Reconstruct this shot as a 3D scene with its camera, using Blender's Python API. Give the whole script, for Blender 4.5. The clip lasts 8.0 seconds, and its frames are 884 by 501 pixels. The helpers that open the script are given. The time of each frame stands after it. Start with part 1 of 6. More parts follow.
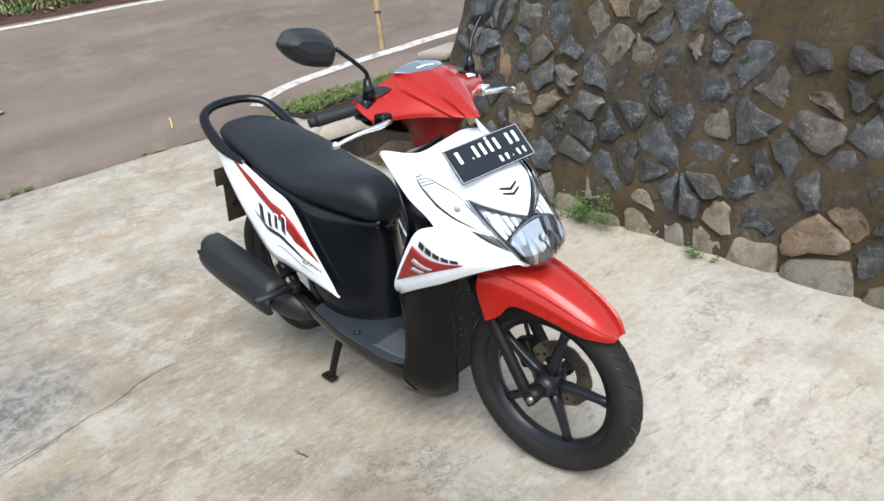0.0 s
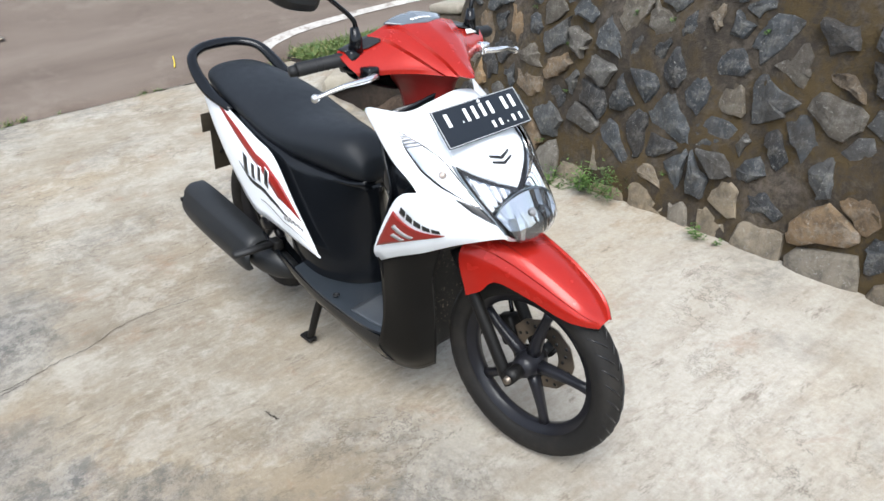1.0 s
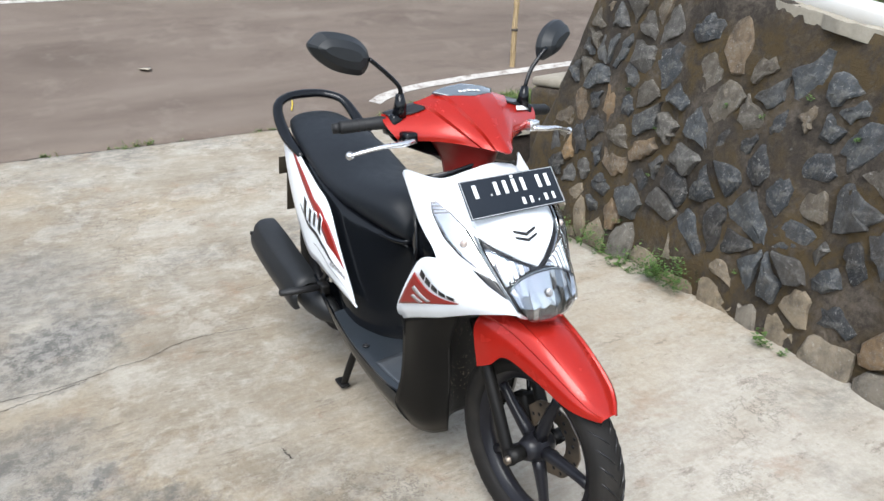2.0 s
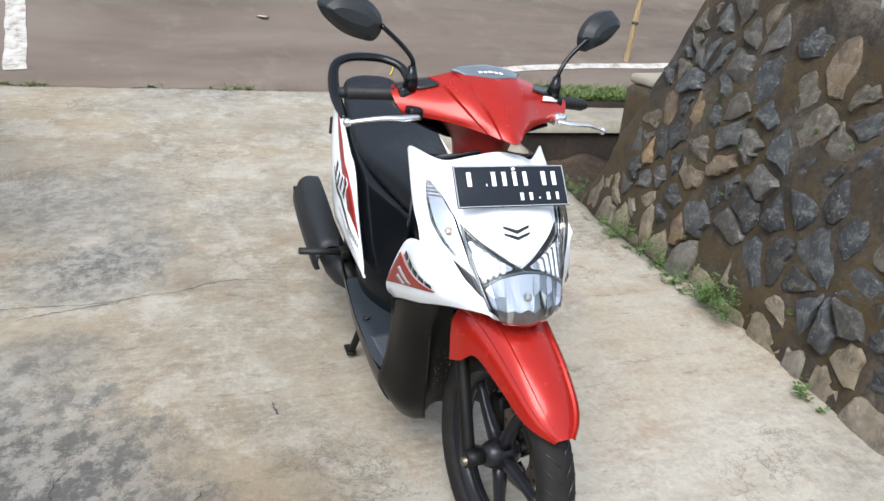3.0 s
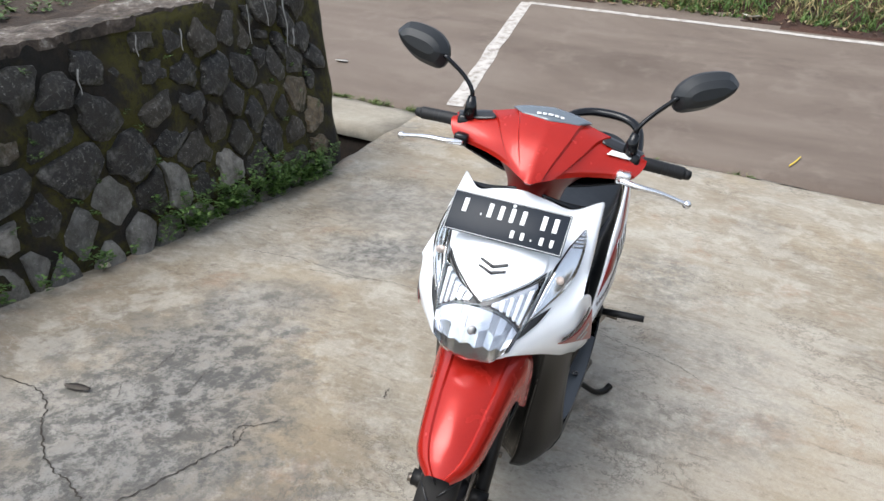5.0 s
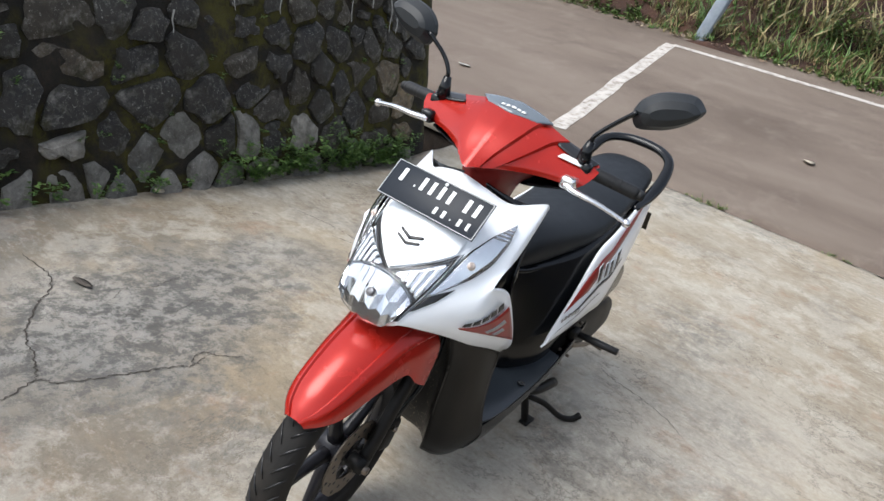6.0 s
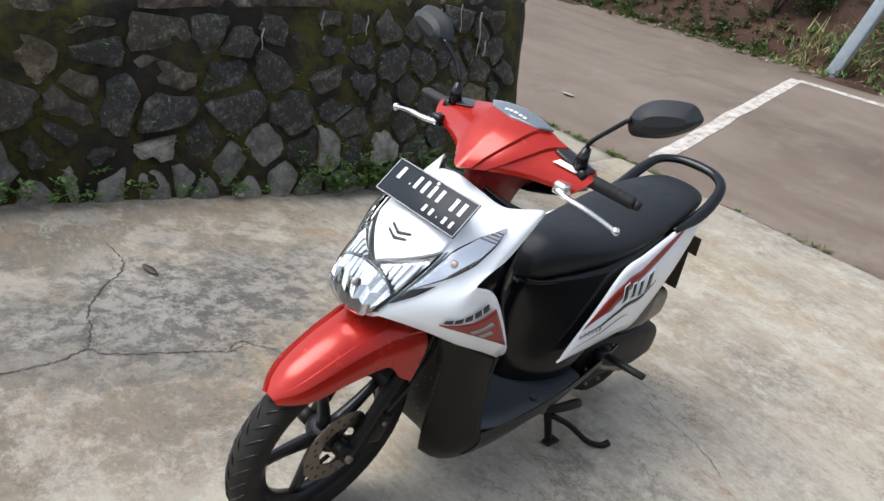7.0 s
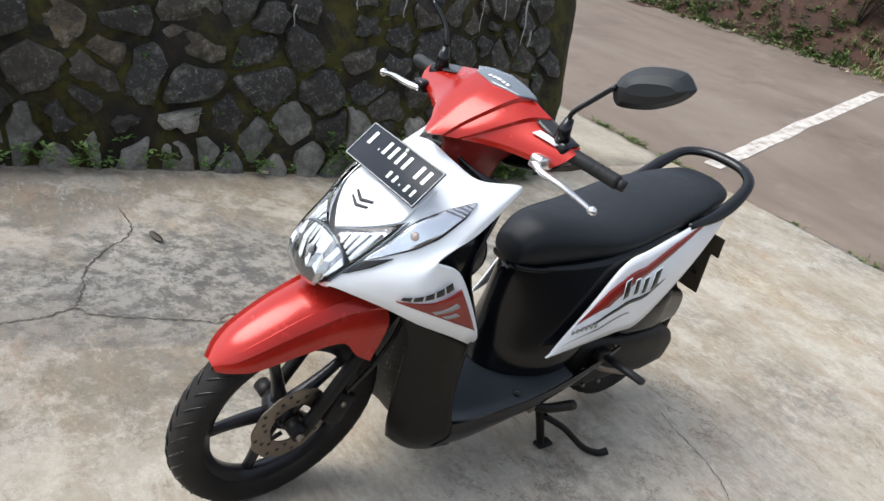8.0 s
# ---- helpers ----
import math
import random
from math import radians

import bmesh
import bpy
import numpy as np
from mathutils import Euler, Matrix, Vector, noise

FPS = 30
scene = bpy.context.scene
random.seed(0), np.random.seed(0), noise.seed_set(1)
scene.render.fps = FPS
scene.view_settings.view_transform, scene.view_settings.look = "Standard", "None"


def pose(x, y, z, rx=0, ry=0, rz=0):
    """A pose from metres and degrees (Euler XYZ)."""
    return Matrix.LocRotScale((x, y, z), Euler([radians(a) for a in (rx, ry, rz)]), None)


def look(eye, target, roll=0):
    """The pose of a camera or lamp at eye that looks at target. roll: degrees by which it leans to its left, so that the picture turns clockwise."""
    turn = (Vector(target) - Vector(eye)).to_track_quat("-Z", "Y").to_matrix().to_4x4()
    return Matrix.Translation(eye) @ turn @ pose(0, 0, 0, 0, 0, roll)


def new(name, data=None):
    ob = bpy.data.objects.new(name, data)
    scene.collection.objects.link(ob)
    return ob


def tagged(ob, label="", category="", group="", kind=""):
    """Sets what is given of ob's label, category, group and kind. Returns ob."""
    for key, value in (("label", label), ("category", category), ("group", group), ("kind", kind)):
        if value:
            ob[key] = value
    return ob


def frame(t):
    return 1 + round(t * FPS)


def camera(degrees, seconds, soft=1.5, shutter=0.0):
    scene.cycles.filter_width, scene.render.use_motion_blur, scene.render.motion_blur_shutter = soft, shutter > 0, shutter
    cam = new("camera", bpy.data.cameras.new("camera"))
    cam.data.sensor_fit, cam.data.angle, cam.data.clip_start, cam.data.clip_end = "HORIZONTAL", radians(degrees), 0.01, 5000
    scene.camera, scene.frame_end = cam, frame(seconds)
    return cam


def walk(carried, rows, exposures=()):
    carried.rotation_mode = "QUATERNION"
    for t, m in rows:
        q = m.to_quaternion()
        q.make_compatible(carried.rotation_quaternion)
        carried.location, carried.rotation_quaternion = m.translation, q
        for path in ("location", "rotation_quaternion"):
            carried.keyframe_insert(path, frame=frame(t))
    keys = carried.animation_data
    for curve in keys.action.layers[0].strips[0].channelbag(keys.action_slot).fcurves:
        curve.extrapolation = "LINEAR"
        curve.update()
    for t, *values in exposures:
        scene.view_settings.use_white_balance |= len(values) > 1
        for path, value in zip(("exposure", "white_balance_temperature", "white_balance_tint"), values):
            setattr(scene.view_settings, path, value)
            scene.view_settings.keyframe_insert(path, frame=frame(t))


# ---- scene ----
cam = camera(64.9, 8.0)
PATH = [
    (0, (1.245, -0.994, 1.33), (-0.236, 0.074, 0.513), -9.5),
    (0.5, (1.271, -0.974, 1.337), (-0.224, 0.112, 0.573), -8.8),
    (1, (1.202, -0.891, 1.305), (-0.257, 0.12, 0.382), -6.1),
    (1.5, (1.198, -0.833, 1.324), (-0.357, 0.123, 0.506), -3.6),
    (1.7, (1.239, -0.796, 1.322), (-0.38, 0.091, 0.553), -3.5),
    (2.8, (1.367, -0.537, 1.29), (-0.373, 0.059, 0.505), 3.4),
    (3, (1.338, -0.477, 1.305), (-0.412, 0.055, 0.496), 4.5),
    (3.5, (1.382, -0.274, 1.324), (-0.493, -0.312, 0.627), 1.4),
    (4, (1.48, 0.027, 1.309), (-0.335, -0.476, 0.636), 5.4),
    (4.5, (1.443, 0.256, 1.289), (-0.288, -0.477, 0.607), 5.8),
    (5, (1.351, 0.479, 1.305), (-0.361, -0.253, 0.575), 6.7),
    (5.2, (1.335, 0.599, 1.285), (-0.368, -0.16, 0.561), 10.1),
    (6.3, (1.101, 0.917, 1.304), (-0.379, -0.194, 0.546), 15.9),
    (6.5, (1.059, 0.966, 1.31), (-0.369, -0.208, 0.546), 15.2),
    (7, (1.02, 1.093, 1.311), (-0.312, -0.198, 0.563), 16.1),
    (7.5, (0.906, 1.109, 1.299), (-0.442, -0.175, 0.569), 20.6),
    (8, (0.799, 1.163, 1.272), (-0.396, -0.232, 0.481), 17.8),
]
walk(cam, [(t, look(eye, target, roll)) for t, eye, target, roll in PATH],
     [(0.0, 1.14, 6200, 8), (1.5, 1.12, 6200, 8), (3.0, 1.02, 6200, 8), (3.5, 1.03, 6250, 8), (4.5, 1.03, 6300, 9), (6.5, 0.91, 6400, 9), (8.0, 1.06, 6400, 9)])

# ---- light ----
SUN_EL, SUN_AZ = 55.0, 122.0
world = bpy.data.worlds.new("sky")
scene.world = world
world.use_nodes = True
wn = world.node_tree
sky = wn.nodes.new("ShaderNodeTexSky")
sky.sky_type = "NISHITA"
sky.sun_disc = False
sky.sun_elevation, sky.sun_rotation = radians(SUN_EL), radians(SUN_AZ)
sky.air_density, sky.dust_density, sky.ozone_density = 1.0, 1.7, 1.0
cloud = wn.nodes.new("ShaderNodeHueSaturation")  # a veiled, nearly white sky
cloud.inputs["Saturation"].default_value = 0.45
wn.links.new(sky.outputs[0], cloud.inputs["Color"])
wn.links.new(cloud.outputs[0], wn.nodes["Background"].inputs[0])
wn.nodes["Background"].inputs[1].default_value = 0.15
sun = new("sun", bpy.data.lights.new("sun", "SUN"))
sun.data.energy, sun.data.angle, sun.data.color = 1.7, radians(40), (1.0, 0.975, 0.94)
az, el = radians(SUN_AZ), radians(SUN_EL)
sun.matrix_basis = look((0, 0, 8), (-math.sin(az) * math.cos(el), -math.cos(az) * math.cos(el), 8 - math.sin(el)))


# ---- materials ----
def ramp(nt, fac, stops):
    r = nt.nodes.new("ShaderNodeValToRGB")
    e = r.color_ramp.elements
    while len(e) < len(stops):
        e.new(0.5)
    for el_, (p, c) in zip(e, stops):
        el_.position, el_.color = p, (*c, 1)
    nt.links.new(fac, r.inputs[0])
    return r.outputs[0]


def noise_node(nt, scale, detail=4.0, rough=0.55, vec=None, dist=0.0):
    n = nt.nodes.new("ShaderNodeTexNoise")
    n.inputs["Scale"].default_value, n.inputs["Detail"].default_value = scale, detail
    n.inputs["Roughness"].default_value, n.inputs["Distortion"].default_value = rough, dist
    if vec is not None:
        nt.links.new(vec, n.inputs["Vector"])
    return n.outputs[0]


def mixc(nt, fac, a, b, blend="MIX"):
    m = nt.nodes.new("ShaderNodeMix")
    m.data_type, m.blend_type = "RGBA", blend
    for sock, val in ((m.inputs[0], fac), (m.inputs[6], a), (m.inputs[7], b)):
        if isinstance(val, (int, float)):
            sock.default_value = val
        elif isinstance(val, tuple):
            sock.default_value = (*val, 1)
        else:
            nt.links.new(val, sock)
    return m.outputs[2]


def mathn(nt, op, a, b=0.0, clamp=False):
    m = nt.nodes.new("ShaderNodeMath")
    m.operation, m.use_clamp = op, clamp
    for sock, val in ((m.inputs[0], a), (m.inputs[1], b)):
        if isinstance(val, (int, float)):
            sock.default_value = val
        else:
            nt.links.new(val, sock)
    return m.outputs[0]


def coords(nt, scale=(1, 1, 1), rot=0.0, kind="Object"):
    t, m = nt.nodes.new("ShaderNodeTexCoord"), nt.nodes.new("ShaderNodeMapping")
    m.inputs["Scale"].default_value = scale
    m.inputs["Rotation"].default_value = (0, 0, rot)
    nt.links.new(t.outputs[kind], m.inputs[0])
    return m.outputs[0]


def bumped(nt, b, height, strength, distance=0.01):
    n = nt.nodes.new("ShaderNodeBump")
    n.inputs["Strength"].default_value, n.inputs["Distance"].default_value = strength, distance
    nt.links.new(height, n.inputs["Height"])
    nt.links.new(n.outputs[0], b.inputs["Normal"])


def blank(name):
    m = bpy.data.materials.new(name)
    m.use_nodes = True
    return m, m.node_tree, m.node_tree.nodes["Principled BSDF"]


def simple(name, base, rough, metal=0.0, vary=0.15, scale=30.0, bump=0.05, coat=0.0, dirt=0.0, spec=0.5):
    """A material with faint mottling, uneven gloss and fine relief; dirt: dust in patches."""
    m, nt, b = blank(name)
    v = coords(nt)
    n1, n2 = noise_node(nt, scale, 5, 0.6, v), noise_node(nt, scale * 0.12, 3, 0.5, v)
    both = mathn(nt, "ADD", mathn(nt, "MULTIPLY", n1, 0.5), mathn(nt, "MULTIPLY", n2, 0.5))
    lo, hi = tuple(c * (1 - vary) for c in base), tuple(min(1.0, c * (1 + vary)) for c in base)
    col = ramp(nt, both, [(0.3, lo), (0.7, hi)])
    if dirt:
        d = ramp(nt, noise_node(nt, 9, 6, 0.7, v), [(0.5, (0, 0, 0)), (0.75, (dirt, dirt, dirt))])
        col = mixc(nt, d, col, (0.3, 0.25, 0.19))
    nt.links.new(col, b.inputs["Base Color"])
    b.inputs["Metallic"].default_value = metal
    rr = nt.nodes.new("ShaderNodeMapRange")
    rr.inputs[3].default_value, rr.inputs[4].default_value = max(0.02, rough * 0.8), min(1, rough * 1.2)
    nt.links.new(n2, rr.inputs[0])
    nt.links.new(rr.outputs[0], b.inputs["Roughness"])
    b.inputs["Coat Weight"].default_value = coat
    b.inputs["Specular IOR Level"].default_value = spec
    b.inputs["Coat Roughness"].default_value = 0.08
    if bump:
        bumped(nt, b, n1, bump, 0.002)
    return m


WHITE = simple("white_paint", (0.86, 0.89, 0.92), 0.3, vary=0.02, bump=0.0, coat=0.6)
RED = simple("red_paint", (0.35, 0.014, 0.008), 0.26, metal=0.25, vary=0.06, scale=200, bump=0.0, coat=0.32, spec=0.3)
RED_DARK = simple("red_plastic", (0.16, 0.012, 0.010), 0.35, vary=0.05, bump=0.0, coat=0.2, spec=0.3)
BLACK = simple("black_plastic", (0.0042, 0.005, 0.0065), 0.20, vary=0.2, scale=40, bump=0.012, dirt=0.001, spec=0.32)
BLACK_DUSTY = simple("dusty_black_plastic", (0.005, 0.0047, 0.0044), 0.36, vary=0.3, scale=25, bump=0.05, dirt=0.006, spec=0.2)
MUD = simple("mud_splashed_plastic", (0.006, 0.0055, 0.005), 0.5, vary=0.3, scale=25, bump=0.1, dirt=0.05)
GREY_MAT = simple("grey_plastic", (0.020, 0.025, 0.031), 0.30, vary=0.15, scale=60, bump=0.05, dirt=0.01, spec=0.6)
SEAT = simple("seat_vinyl", (0.008, 0.010, 0.013), 0.5, vary=0.12, scale=300, bump=0.08, dirt=0.001, spec=0.3)
RUBBER = simple("tyre_rubber", (0.011, 0.010, 0.009), 0.75, vary=0.2, scale=50, bump=0.1, dirt=0.05, spec=0.3)
GRIP = simple("grip_rubber", (0.006, 0.006, 0.0065), 0.6, vary=0.1, scale=90, bump=0.1)
MIRROR_BLACK = simple("mirror_housing_plastic", (0.013, 0.015, 0.017), 0.5, vary=0.15, scale=120, bump=0.08, spec=0.4)
RIM = simple("black_wheel_paint", (0.012, 0.012, 0.015), 0.3, vary=0.15, bump=0.02, dirt=0.02, spec=0.3)
STEEL = simple("brushed_steel", (0.22, 0.185, 0.15), 0.42, metal=0.9, vary=0.15, scale=80, bump=0.05)
ALU = simple("polished_aluminium", (0.75, 0.75, 0.76), 0.24, metal=0.9, vary=0.06, bump=0.02)
CHROME = simple("reflector_chrome", (0.58, 0.59, 0.61), 0.14, metal=1.0, vary=0.06, scale=40, bump=0.1)
BOWL = simple("signal_reflector", (0.78, 0.79, 0.80), 0.16, metal=1.0, vary=0.2, scale=28, bump=0.35)
# the reflector chrome again, darkened to imitate shaded facets
SHADED_CHROME = simple("shaded_chrome", (0.26, 0.27, 0.29), 0.22, metal=1.0, vary=0.15, scale=60, bump=0.1)
IRON = simple("dark_iron", (0.010, 0.0095, 0.009), 0.5, metal=0.3, vary=0.3, bump=0.08, dirt=0.04, spec=0.3)
PLATE = simple("plate_paint", (0.018, 0.022, 0.029), 0.3, vary=0.08, bump=0.02, spec=0.12)
# paler floor grey that imitates sky reflected in the floorboard
FLOOR_SHEEN = simple("grey_floor_sheen", (0.055, 0.062, 0.070), 0.32, vary=0.25, scale=14, bump=0.05, dirt=0.08, spec=0.6)
MARK = simple("white_marking", (0.78, 0.78, 0.77), 0.4, vary=0.03, bump=0.0)
STICK_RED = simple("red_film", (0.24, 0.014, 0.010), 0.3, vary=0.3, scale=14, bump=0.0, coat=0.2)
STICK_BLACK = simple("black_film", (0.015, 0.015, 0.016), 0.3, vary=0.1, bump=0.0, coat=0.3, spec=0.3)
STICK_GREY = simple("grey_film", (0.32, 0.31, 0.31), 0.3, vary=0.2, scale=15, bump=0.0, coat=0.3)
AMBER = simple("amber_bulb", (0.60, 0.49, 0.42), 0.25, vary=0.05, bump=0.0)
VISOR = simple("smoked_visor", (0.11, 0.13, 0.15), 0.16, vary=0.1, scale=10, bump=0.0, coat=0.5)
TAN_PLATE = simple("brown_flap", (0.040, 0.031, 0.019), 0.6, vary=0.25, scale=30, bump=0.05)
MUFFLER = simple("grey_black_heat_shield", (0.012, 0.013, 0.014), 0.48, vary=0.25, scale=40, bump=0.05, dirt=0.02, spec=0.4)
RIM_LINE = simple("grey_rim_line", (0.42, 0.43, 0.44), 0.45, vary=0.05, bump=0.0)
POST = simple("painted_post", (0.24, 0.28, 0.32), 0.8, vary=0.25, scale=12, bump=0.1, dirt=0.3)
PAPER = simple("paper_litter", (0.62, 0.60, 0.55), 0.8, vary=0.1, bump=0.05)
STRAW = simple("yellow_straw", (0.65, 0.48, 0.04), 0.6, vary=0.1)
DEAD = simple("dead_leaf", (0.060, 0.050, 0.040), 0.8, vary=0.3, scale=60)
PALE = simple("pale_leaf", (0.48, 0.42, 0.32), 0.8, vary=0.2, scale=60)


def spatter(m):
    nt = m.node_tree
    b = nt.nodes["Principled BSDF"]
    src = b.inputs["Base Color"].links[0].from_socket
    v = coords(nt)
    sp_ = ramp(nt, noise_node(nt, 130, 3, 0.6, v), [(0.60, (0, 0, 0)), (0.66, (0.8, 0.8, 0.8))])
    area = ramp(nt, noise_node(nt, 14, 3, 0.6, v), [(0.42, (0, 0, 0)), (0.6, (1, 1, 1))])
    nt.links.new(mixc(nt, mathn(nt, "MULTIPLY", sp_, area), src, (0.30, 0.25, 0.18)), b.inputs["Base Color"])


spatter(MUD)


def lens_glass():
    m, nt, b = blank("clear_lens")
    b.inputs["Base Color"].default_value = (0.96, 0.97, 0.98, 1)
    b.inputs["Transmission Weight"].default_value = 1.0
    b.inputs["Roughness"].default_value = 0.03
    b.inputs["IOR"].default_value = 1.2
    return m


LENS = lens_glass()
MIRROR = simple("mirror_glass", (0.9, 0.9, 0.92), 0.02, metal=1.0, vary=0.0, bump=0.0)


def concrete(name, tones, blotch, streak=True, dark=0.75, patches=(), zones=()):
    """Weathered cement. patches: grey mould with dark veins (x, y, radius, amount); zones: wide stains, some with shade
    painted in, or washed areas (x, y, radius, amount, colour).
    """
    m, nt, b = blank(name)
    v = coords(nt)
    big = noise_node(nt, 0.9, 6, 0.66, v, 0.1)
    mid = noise_node(nt, 5.0, 9, 0.74, v, 0.1)
    fine = noise_node(nt, 60.0, 6, 0.7, v)

    def near(px, py, rad, wobble):
        d = nt.nodes.new("ShaderNodeVectorMath")
        d.operation = "DISTANCE"
        nt.links.new(v, d.inputs[0])
        d.inputs[1].default_value = (px, py, 0)
        wob = mathn(nt, "ADD", d.outputs["Value"], mathn(nt, "MULTIPLY", mathn(nt, "SUBTRACT", wobble, 0.5), rad * 1.6))
        return mathn(nt, "SUBTRACT", 1.0, mathn(nt, "DIVIDE", wob, rad), True)

    f = mathn(nt, "ADD", mathn(nt, "MULTIPLY", big, 0.55), mathn(nt, "MULTIPLY", mid, 0.45))
    col = ramp(nt, f, [(0.36, tones[0]), (0.47, tones[1]), (0.56, tones[2]), (0.66, tones[3])])
    for px, py, rad, amt, tint in zones:
        col = mixc(nt, mathn(nt, "MULTIPLY", mathn(nt, "POWER", near(px, py, rad, mid), 0.7), amt), col, tint)
    if streak:
        # brown wash along the brush marks, ochre stains, dark nicks, pale laitance
        s = noise_node(nt, 4.0, 8, 0.72, coords(nt, (2.2, 0.5, 1), 0.06), 0.1)
        col = mixc(nt, ramp(nt, s, [(0.38, (0.35, 0.35, 0.35)), (0.52, (0, 0, 0))]), col, (0.225, 0.17, 0.11))
        col = mixc(nt, ramp(nt, noise_node(nt, 0.7, 5, 0.62, coords(nt, (1, 1, 1), 0.7), 0.4), [(0.48, (0, 0, 0)), (0.62, (0.45, 0.45, 0.45))]), col, (0.34, 0.265, 0.165))
        s2 = noise_node(nt, 9.0, 9, 0.80, coords(nt, (2.0, 0.7, 1), -0.08), 0.15)
        col = mixc(nt, ramp(nt, s2, [(0.57, (0, 0, 0)), (0.64, (0.6, 0.6, 0.6))]), col, (0.12, 0.094, 0.068))
        # brush marks where the surface is worn open
        s5 = noise_node(nt, 26.0, 8, 0.80, coords(nt, (1.6, 0.65, 1), -0.12), 0.25)
        worn = ramp(nt, noise_node(nt, 1.5, 6, 0.7, coords(nt, (1, 1, 1), 2.1), 0.2), [(0.42, (0.12, 0.12, 0.12)), (0.58, (0.75, 0.75, 0.75))])
        col = mixc(nt, mathn(nt, "MULTIPLY", worn, ramp(nt, s5, [(0.51, (0, 0, 0)), (0.61, (0.5, 0.5, 0.5))])), col, (0.15, 0.118, 0.082))
        col = mixc(nt, mathn(nt, "MULTIPLY", worn, ramp(nt, s5, [(0.38, (0.5, 0.5, 0.5)), (0.47, (0, 0, 0))])), col, (0.53, 0.50, 0.44))
        s3 = noise_node(nt, 2.2, 10, 0.76, v, 0.1)
        col = mixc(nt, ramp(nt, s3, [(0.50, (0, 0, 0)), (0.57, (0.5, 0.5, 0.5)), (0.70, (0.15, 0.15, 0.15))]), col, (0.45, 0.42, 0.36))
        s4 = noise_node(nt, 3.3, 9, 0.74, coords(nt, (1, 1, 1), 1.3), 0.3)
        col = mixc(nt, ramp(nt, s4, [(0.56, (0, 0, 0)), (0.66, (0.45, 0.45, 0.45))]), col, (0.27, 0.165, 0.10))
        rg = mathn(nt, "SUBTRACT", 1.0, mathn(nt, "MULTIPLY", mathn(nt, "ABSOLUTE", mathn(nt, "SUBTRACT", noise_node(nt, 3.2, 9, 0.76, v, 0.25), 0.5)), 70.0), True)
        brk = ramp(nt, noise_node(nt, 1.6, 3, 0.5, v), [(0.5, (0, 0, 0)), (0.6, (0.75, 0.75, 0.75))])
        col = mixc(nt, mathn(nt, "MULTIPLY", rg, brk), col, (0.07, 0.058, 0.045))
    # grey mould in broken patches
    p = noise_node(nt, blotch, 3, 0.5, v, 0.2)
    q = noise_node(nt, 14.0, 12, 0.84, v, 0.15)
    pm = mathn(nt, "MULTIPLY", ramp(nt, p, [(0.52, (0, 0, 0)), (0.66, (1, 1, 1))]), ramp(nt, q, [(0.42, (0, 0, 0)), (0.58, (1, 1, 1))]))
    col = mixc(nt, mathn(nt, "MULTIPLY", pm, dark), col, (0.115, 0.11, 0.10))
    for px, py, rad, amt in patches:
        mask = near(px, py, rad, mid)
        vein = ramp(nt, noise_node(nt, 15.0, 12, 0.84, v, 0.12), [(0.46, (0, 0, 0)), (0.55, (1, 1, 1))])
        col = mixc(nt, mathn(nt, "MULTIPLY", mathn(nt, "POWER", mask, 0.6), 0.5), col, (0.235, 0.234, 0.225))
        col = mixc(nt, mathn(nt, "MULTIPLY", mathn(nt, "MULTIPLY", mathn(nt, "POWER", mask, 0.4), vein), amt), col, (0.050, 0.048, 0.043))
    col = mixc(nt, mathn(nt, "MULTIPLY", ramp(nt, fine, [(0.3, (1, 1, 1)), (0.6, (0, 0, 0))]), 0.25), col, (0.15, 0.12, 0.085))
    nt.links.new(col, b.inputs["Base Color"])
    b.inputs["Roughness"].default_value = 0.85
    hh = mathn(nt, "ADD", mathn(nt, "MULTIPLY", fine, 0.3), mid)
    bumped(nt, b, hh, 0.6, 0.014)
    return m


# brown and grey: real stains, darkened further for shade towards the right wall
BROWN_STAIN_SHADE, GREY_STAIN_SHADE, WASHED = (0.165, 0.130, 0.088), (0.108, 0.101, 0.086), (0.50, 0.466, 0.405)
CONCRETE = concrete("weathered_concrete", [(0.185, 0.152, 0.110), (0.275, 0.240, 0.184), (0.338, 0.306, 0.248), (0.405, 0.380, 0.328)], 1.1,
                    patches=((-0.06, -1.00, 0.46, 0.9), (-0.33, -1.08, 0.36, 0.8), (0.12, -0.92, 0.40, 0.9), (0.44, -0.90, 0.34, 0.85), (-0.72, -1.13, 0.28, 0.6), (-1.45, -1.10, 0.32, 0.8), (-1.65, -0.97, 0.26, 0.6), (-2.2, -1.3, 0.5, 0.5)),
                    zones=((1.0, -0.45, 1.2, 1.0, BROWN_STAIN_SHADE), (0.60, -1.30, 1.45, 1.0, GREY_STAIN_SHADE), (0.1, -0.45, 0.6, 0.5, BROWN_STAIN_SHADE), (-0.5, 0.75, 1.1, 0.8, WASHED), (0.45, 0.55, 0.9, 0.8, WASHED), (-1.3, 0.7, 0.8, 0.5, WASHED), (0.15, -1.22, 0.28, 0.6, WASHED)))
KERB = concrete("kerb_concrete", [(0.18, 0.155, 0.12), (0.27, 0.24, 0.19), (0.33, 0.30, 0.24), (0.38, 0.35, 0.29)], 1.7, False)


